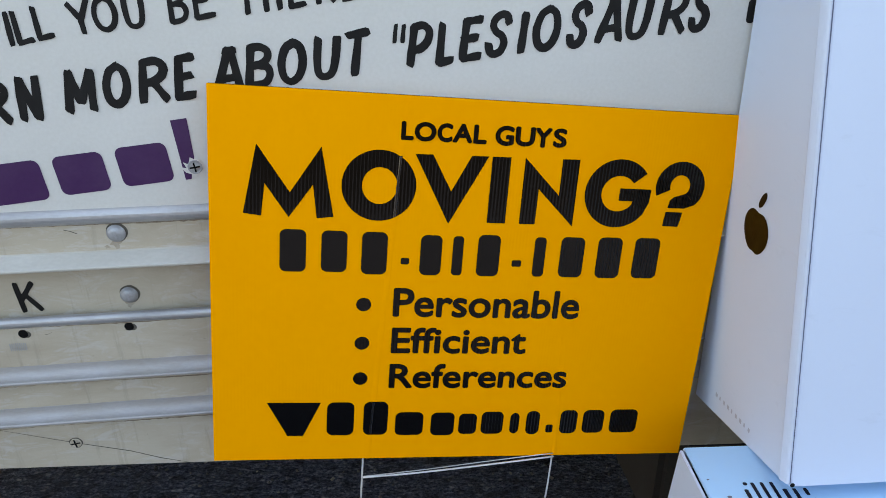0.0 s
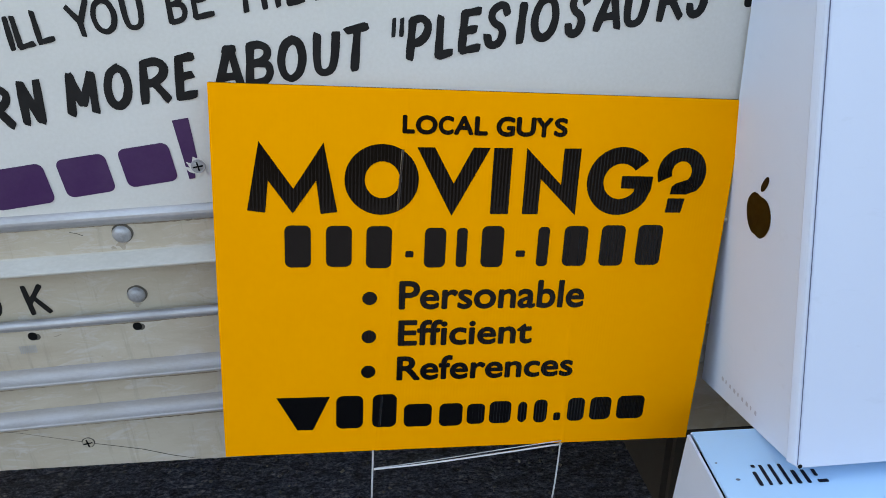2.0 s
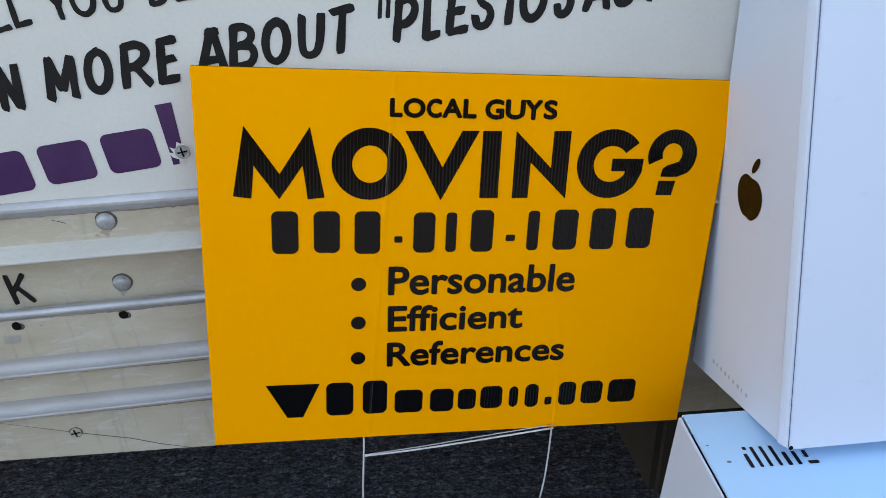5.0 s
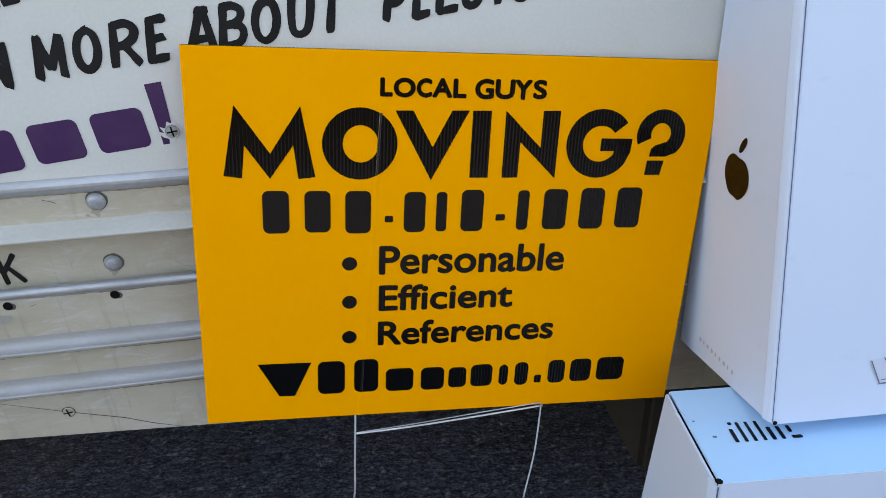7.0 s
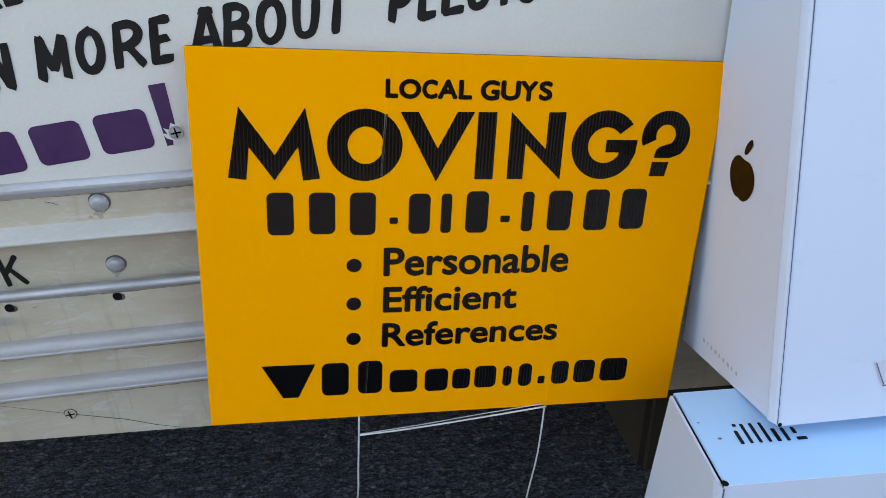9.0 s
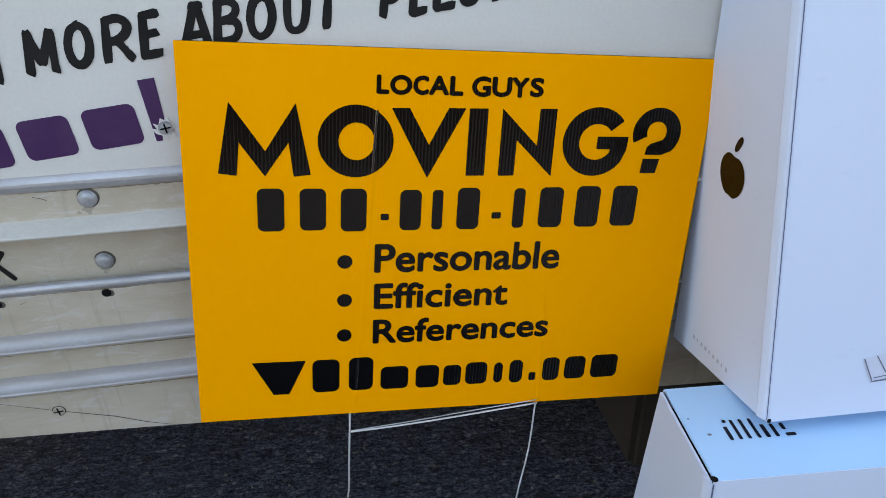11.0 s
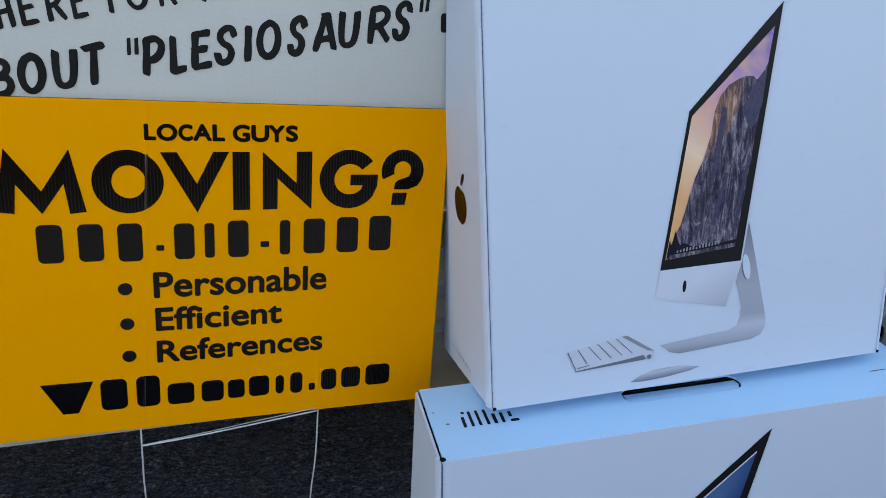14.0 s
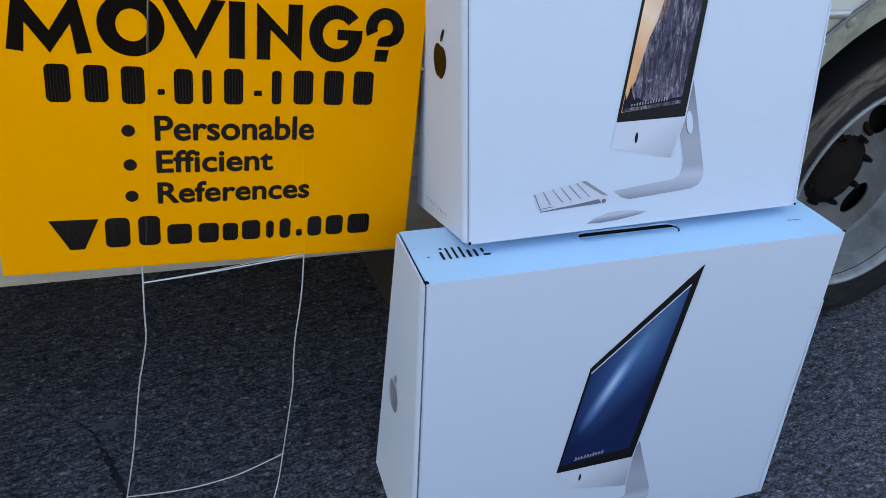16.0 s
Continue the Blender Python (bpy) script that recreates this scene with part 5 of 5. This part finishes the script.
ink("printed_mouse", upper_carton, UF, [(0.2036, 0.0121), (0.2200, 0.0205), (0.2400, 0.0255), (0.2606, 0.0268), (0.2860, 0.0262), (0.3131, 0.0212), (0.2980, 0.0170), (0.2600, 0.0125), (0.2250, 0.0108)], MOUSE, 0.0006, "printed silver mouse")

# side of the smaller carton: gold mark and faint small print (x runs backwards from the front edge as negative)
US = UP["side_panel"][0]
mark = ink("printed_mark", upper_carton, US, pome(-0.1600, 0.2300, 0.0275, 0.0255), GOLD, 0.0006, "dark gold fruit-shaped mark drawn plain")
ink("printed_mark", upper_carton, US, oval(-0.1560, 0.2695, 0.0050, 0.0120, 20, -0.55), GOLD, 0.0006)
bm = bmesh.new()
for k in range(9):
    x, y = -0.184 + 0.0112 * k, -0.0165 + 0.0019 * k
    sheet(bm, rounded(x, y, x + (0.0058, 0.0036, 0.0048)[k % 3], y + 0.0058, 0.0012), 0.0006)
part("small_print", bm, flat_ink("faint_grey_ink", (0.38, 0.41, 0.50)), upper_carton, "", US)

# printed desktop computer on the larger carton (heights from its bottom edge)
LF = LOW["front_panel"][0]
TOPB = LOW["front_panel"][1]
up = lambda pts: [(x, TOPB + y) for x, y in pts]
computer = ink("printed_computer", lower_carton, LF, up([(0.4790, -0.0269), (0.2967, -0.2014), (0.2624, -0.4258), (0.4170, -0.4245)]), BEZEL, 0.0006, "printed picture of a slim desktop computer")
ink("printed_screen", computer, LF, up([(0.4612, -0.0622), (0.2993, -0.2111), (0.2680, -0.4095), (0.4062, -0.3998)]), streak_ink(), 0.0010, "printed deep blue screen with a pale swirl")
ink("printed_bar", computer, LF, up([(0.4612, -0.0610), (0.2990, -0.2100), (0.2994, -0.2135), (0.4608, -0.0650)]), PALE, 0.0014)
ink("printed_chin", computer, LF, up([(0.2624, -0.4258), (0.4170, -0.4245), (0.4141, -0.4942), (0.4060, -0.4935), (0.2585, -0.4658)]), SILVER, 0.0008, "printed silver chin")
ink("printed_edge", computer, LF, up([(0.4790, -0.0269), (0.4170, -0.4245), (0.4141, -0.4900), (0.4165, -0.4890), (0.4190, -0.4245), (0.4806, -0.0275)]), PALE, 0.0012)
ink("printed_mark", computer, LF, up(oval(0.3125, -0.4475, 0.0024, 0.0085, 20, -0.05)), BEZEL, 0.0012)
ink("printed_stand", computer, LF, up([(0.4268, -0.3887), (0.4480, -0.4500), (0.4708, -0.5125), (0.4737, -0.5380), (0.4640, -0.5520), (0.3400, -0.5560), (0.3560, -0.5380), (0.4079, -0.5300), (0.4200, -0.5200), (0.4172, -0.4907), (0.4190, -0.4240)]), STAND, 0.0006, "printed silver stand")
bm = bmesh.new()
for k in range(10):
    x = 0.2950 + 0.0058 * k
    y = TOPB - 0.4035 + 0.0005 * k
    sheet(bm, [(x, y), (x + 0.0042, y + 0.0002), (x + 0.0050, y + 0.0085 - 0.002 * (k % 3)), (x + 0.0008, y + 0.0080 - 0.002 * (k % 2))], 0.0014)
part("printed_dock", bm, SILVER_PRINT, computer, "", LF)

LS = LOW["side_panel"][0]
ink("printed_mark", lower_carton, LS, pome(-0.170, 0.283, 0.026, 0.032), SILVER_PRINT, 0.0006, "silver fruit-shaped mark drawn plain")
ink("printed_mark", lower_carton, LS, oval(-0.162, 0.330, 0.006, 0.010, 16, -0.4), SILVER_PRINT, 0.0006)

# name on the lid as plain bars, and a small slot
LT = LOW["top_panel"][0]
for x0, y0, x1, y1 in ((0.0475, 0.0562, 0.0520, 0.0780), (0.0500, 0.0840, 0.0545, 0.0888), (0.0585, 0.0562, 0.0625, 0.0880), (0.0690, 0.0562, 0.0730, 0.0880), (0.0800, 0.0562, 0.0840, 0.0880), (0.0900, 0.0560, 0.0950, 0.0770), (0.1010, 0.0560, 0.1055, 0.0770), (0.1130, 0.0560, 0.1250, 0.0610), (0.1130, 0.0660, 0.1175, 0.0770)):
    ink("printed_bar", lower_carton, LT, rounded(x0, y0, x1, y1, 0.0016), BLUEBLACK, 0.0006)
for sx, sy, sr in ((0.0136, 0.0951, 0.0011), (0.0276, 0.0676, 0.0018)):
    ink("speck", lower_carton, LT, oval(sx, sy, sr * 1.5, sr, 12), MIDGREY, 0.0005)
ink("lid_slot", lower_carton, LT, rounded(0.681, 0.0536, 0.709, 0.0552, 0.0007), MIDGREY, 0.0006)
bm = bmesh.new()
box(bm, 0.300, 0.0850, -0.012, 0.462, 0.0925, -0.0045, 0.003)
box(bm, 0.445, 0.0790, -0.010, 0.462, 0.0860, -0.0050, 0.002)
part("carry_handle", bm, BEZEL, lower_carton, "black plastic carry handle in the lid", LT)
bm = bmesh.new()
near, deep = [(0.2960, 0.0598, -0.0008), (0.4610, 0.0598, -0.0008)], [(0.4675, 0.0815, -0.0034), (0.2895, 0.0815, -0.0034)]
mid = [(0.2890, 0.0690, -0.0016), (0.4680, 0.0690, -0.0016)]
rows = [[bm.verts.new(p) for p in near], [bm.verts.new(p) for p in mid], [bm.verts.new(p) for p in deep[::-1]]]
for r, t in zip(rows, rows[1:]):
    bm.faces.new((r[0], r[1], t[1], t[0]))
got = bmesh.ops.extrude_face_region(bm, geom=bm.faces[:])
bmesh.ops.translate(bm, verts=[v for v in got["geom"] if isinstance(v, bmesh.types.BMVert)], vec=(0, 0, -0.001))
bmesh.ops.recalc_face_normals(bm, faces=bm.faces)
# same sky-blue tint as the lid
part("handle_flap", bm, LID, lower_carton, "card flap inside the handle hole, tinted with the sky's blue", LT)
# corner holes: flat near-black ovals painted as their shade
for m, pts in ((LT, [(0.0052, 0.0030, 0.0042), (0.7585, 0.0030, 0.0036)]), (UF, [(0.6205, 0.0026, 0.0024), (0.0060, 0.0026, 0.0026)])):
    for cx, cy, r in pts:
        ink("corner_notch", lower_carton if m is LT else upper_carton, m, oval(cx, cy, r, r, 16), DARK, 0.0006)

# rolled card strips along the upright front edges of the cartons
for owner, m, tall, low in ((upper_carton, UF, UP["front_panel"][1], 0.0035), (lower_carton, LF, TOPB, 0.0)):
    bm = bmesh.new()
    soft = [(0.0012, -0.0140), (-0.0004, -0.0142), (-0.0022, -0.0128), (-0.0026, -0.0112), (-0.0018, -0.0080), (-0.0006, -0.0045), (0.0008, -0.0018), (0.0020, -0.0004), (0.0028, -0.0002), (0.0030, -0.0030)]
    spread = UP_FLARE[0] * 0.977 if owner is upper_carton else 0.0
    rows = [[bm.verts.new((x - spread * y, y, z)) for x, z in soft] for y in (low, tall - 0.003)]
    for j in range(len(soft)):
        k2 = (j + 1) % len(soft)
        bm.faces.new((rows[0][j], rows[0][k2], rows[1][k2], rows[1][j]))
    bm.faces.new(rows[0])
    bm.faces.new(rows[1][::-1])
    bmesh.ops.recalc_face_normals(bm, faces=bm.faces)
    part("edge_flap", bm, CARD, owner, "", m)
    # flat grey sheet laid on as the shade of the seam
    bm = bmesh.new()
    w0, w1 = (0.0010, 0.0013) if owner is upper_carton else (0.0028, 0.0018)
    sheet(bm, [(0.0028, 0.004), (0.0028 + w0, 0.004), (0.0028 + w1 - spread * tall, tall - 0.004), (0.0028 - spread * tall, tall - 0.004)], 0.0003)
    part("seam", bm, SEAM, owner, "upright seam, its shade painted as a grey line", m)
bm = bmesh.new()
plate(bm, [(0.7500, 0.004), (0.7590, 0.003), (0.7592, 0.470), (0.7560, 0.470)], 0.0006, 0.0022, 0.0004)
part("edge_flap", bm, CARD, lower_carton, "", LF)

bm = bmesh.new()
plate(bm, [(0.6168, 0.006), (0.6206, 0.005), (0.6206 + 0.55 * UP_FLARE[1], 0.555), (0.6178 + 0.55 * UP_FLARE[1], 0.555)], 0.0004, 0.0016, 0.0004)
part("edge_flap", bm, CARD, upper_carton, "", UF)

# crack in the asphalt, a paint smear and loose grit
bm = bmesh.new()
line = [(-0.030, 0.300), (0.004, 0.284), (0.018, 0.260), (0.034, 0.226), (0.0485, 0.188), (0.056, 0.156), (0.064, 0.120), (0.073, 0.092), (0.084, 0.055), (0.092, 0.020)]
wide = [0.0005, 0.001, 0.002, 0.004, 0.009, 0.012, 0.012, 0.015, 0.011, 0.002]
fine_line = [tuple(p.xy) for p in smooth_line([(x, y, 0) for x, y in line], 5)]
fine_wide = np.interp(np.linspace(0, 9, len(fine_line)), range(10), wide)
jag = np.random.RandomState(8).uniform(-0.0045, 0.0045, (2, len(fine_line)))
sheet(bm, [(x - w / 2 + j, y) for (x, y), w, j in zip(fine_line, fine_wide, jag[0])] + [(x + w / 2 + j, y) for (x, y), w, j in zip(fine_line, fine_wide, jag[1])][::-1], 0.0022)
crack = part("crack", bm, worn("crack_dirt", (0.012, 0.012, 0.014), (0.030, 0.030, 0.036), 70, 300, 0.8, 0.95, 0, 0.1, 0.4), ground, "dark crack in the asphalt")
bm = bmesh.new()
for pts, w in (([(-0.010, 0.314), (0.024, 0.330), (0.058, 0.322), (0.086, 0.338), (0.122, 0.349)], 0.006), ([(0.000, 0.250), (0.034, 0.262), (0.066, 0.262), (0.096, 0.284)], 0.022), ([(0.062, 0.215), (0.078, 0.180), (0.092, 0.140), (0.118, 0.118)], 0.008)):
    fine_line = [tuple(p.xy) for p in smooth_line([(x, y, 0) for x, y in pts], 6)]
    jag = np.random.RandomState(3).uniform(0.2, 1.0, (2, len(fine_line))) * w * np.sin(np.linspace(0.1, 3.04, len(fine_line)))
    sheet(bm, [(x, y - j) for (x, y), j in zip(fine_line, jag[0])] + [(x, y + j) for (x, y), j in zip(fine_line, jag[1])][::-1], 0.0018)
part("smear", bm, worn("pale_smear", (0.080, 0.086, 0.115), (0.030, 0.033, 0.044), 60, 300, 0.9, 0.9), ground, "faint pale smear on the asphalt")
rng = np.random.RandomState(5)
verts, faces = [], []
CORNERS = np.array([(-1, -1, -1), (1, -1, -1), (1, 1, -1), (-1, 1, -1), (-1, -1, 1), (1, -1, 1), (1, 1, 1), (-1, 1, 1)], float)
SIDES = np.array([(0, 3, 2, 1), (4, 5, 6, 7), (0, 1, 5, 4), (1, 2, 6, 5), (2, 3, 7, 6), (3, 0, 4, 7)])
for k in range(5200):
    r = 0.0010 + 0.0028 * rng.rand() ** 3
    q = np.array(Euler(tuple(rng.uniform(0, 6.28, 3))).to_matrix())
    p = (CORNERS * rng.uniform(0.6, 1.0, (8, 3)) * (1.4, 1.0, 0.7) * r) @ q.T + (rng.uniform(-0.5, 1.95), rng.uniform(-0.75, 1.3), r * 0.3)
    verts.append(p)
    faces.append(SIDES + 8 * k)
grit_mesh = bpy.data.meshes.new("loose_grit")
grit_mesh.from_pydata(np.concatenate(verts).tolist(), [], np.concatenate(faces).tolist())
grit_material, gt, gb = shader("grit", 0.85)
geo = gt.nodes.new("ShaderNodeNewGeometry")
gt.links.new(ramp(gt, geo.outputs["Random Per Island"], [(0.0, (0.02, 0.02, 0.02)), (0.55, (0.07, 0.068, 0.062)), (0.9, (0.13, 0.12, 0.105)), (1.0, (0.23, 0.22, 0.195))]), gb.inputs["Base Color"])
grit_mesh.materials.append(grit_material)
grit = new("loose_grit", grit_mesh)
tagged(grit, "fine grey grit scattered over the asphalt", "gravel", kind="stuff")
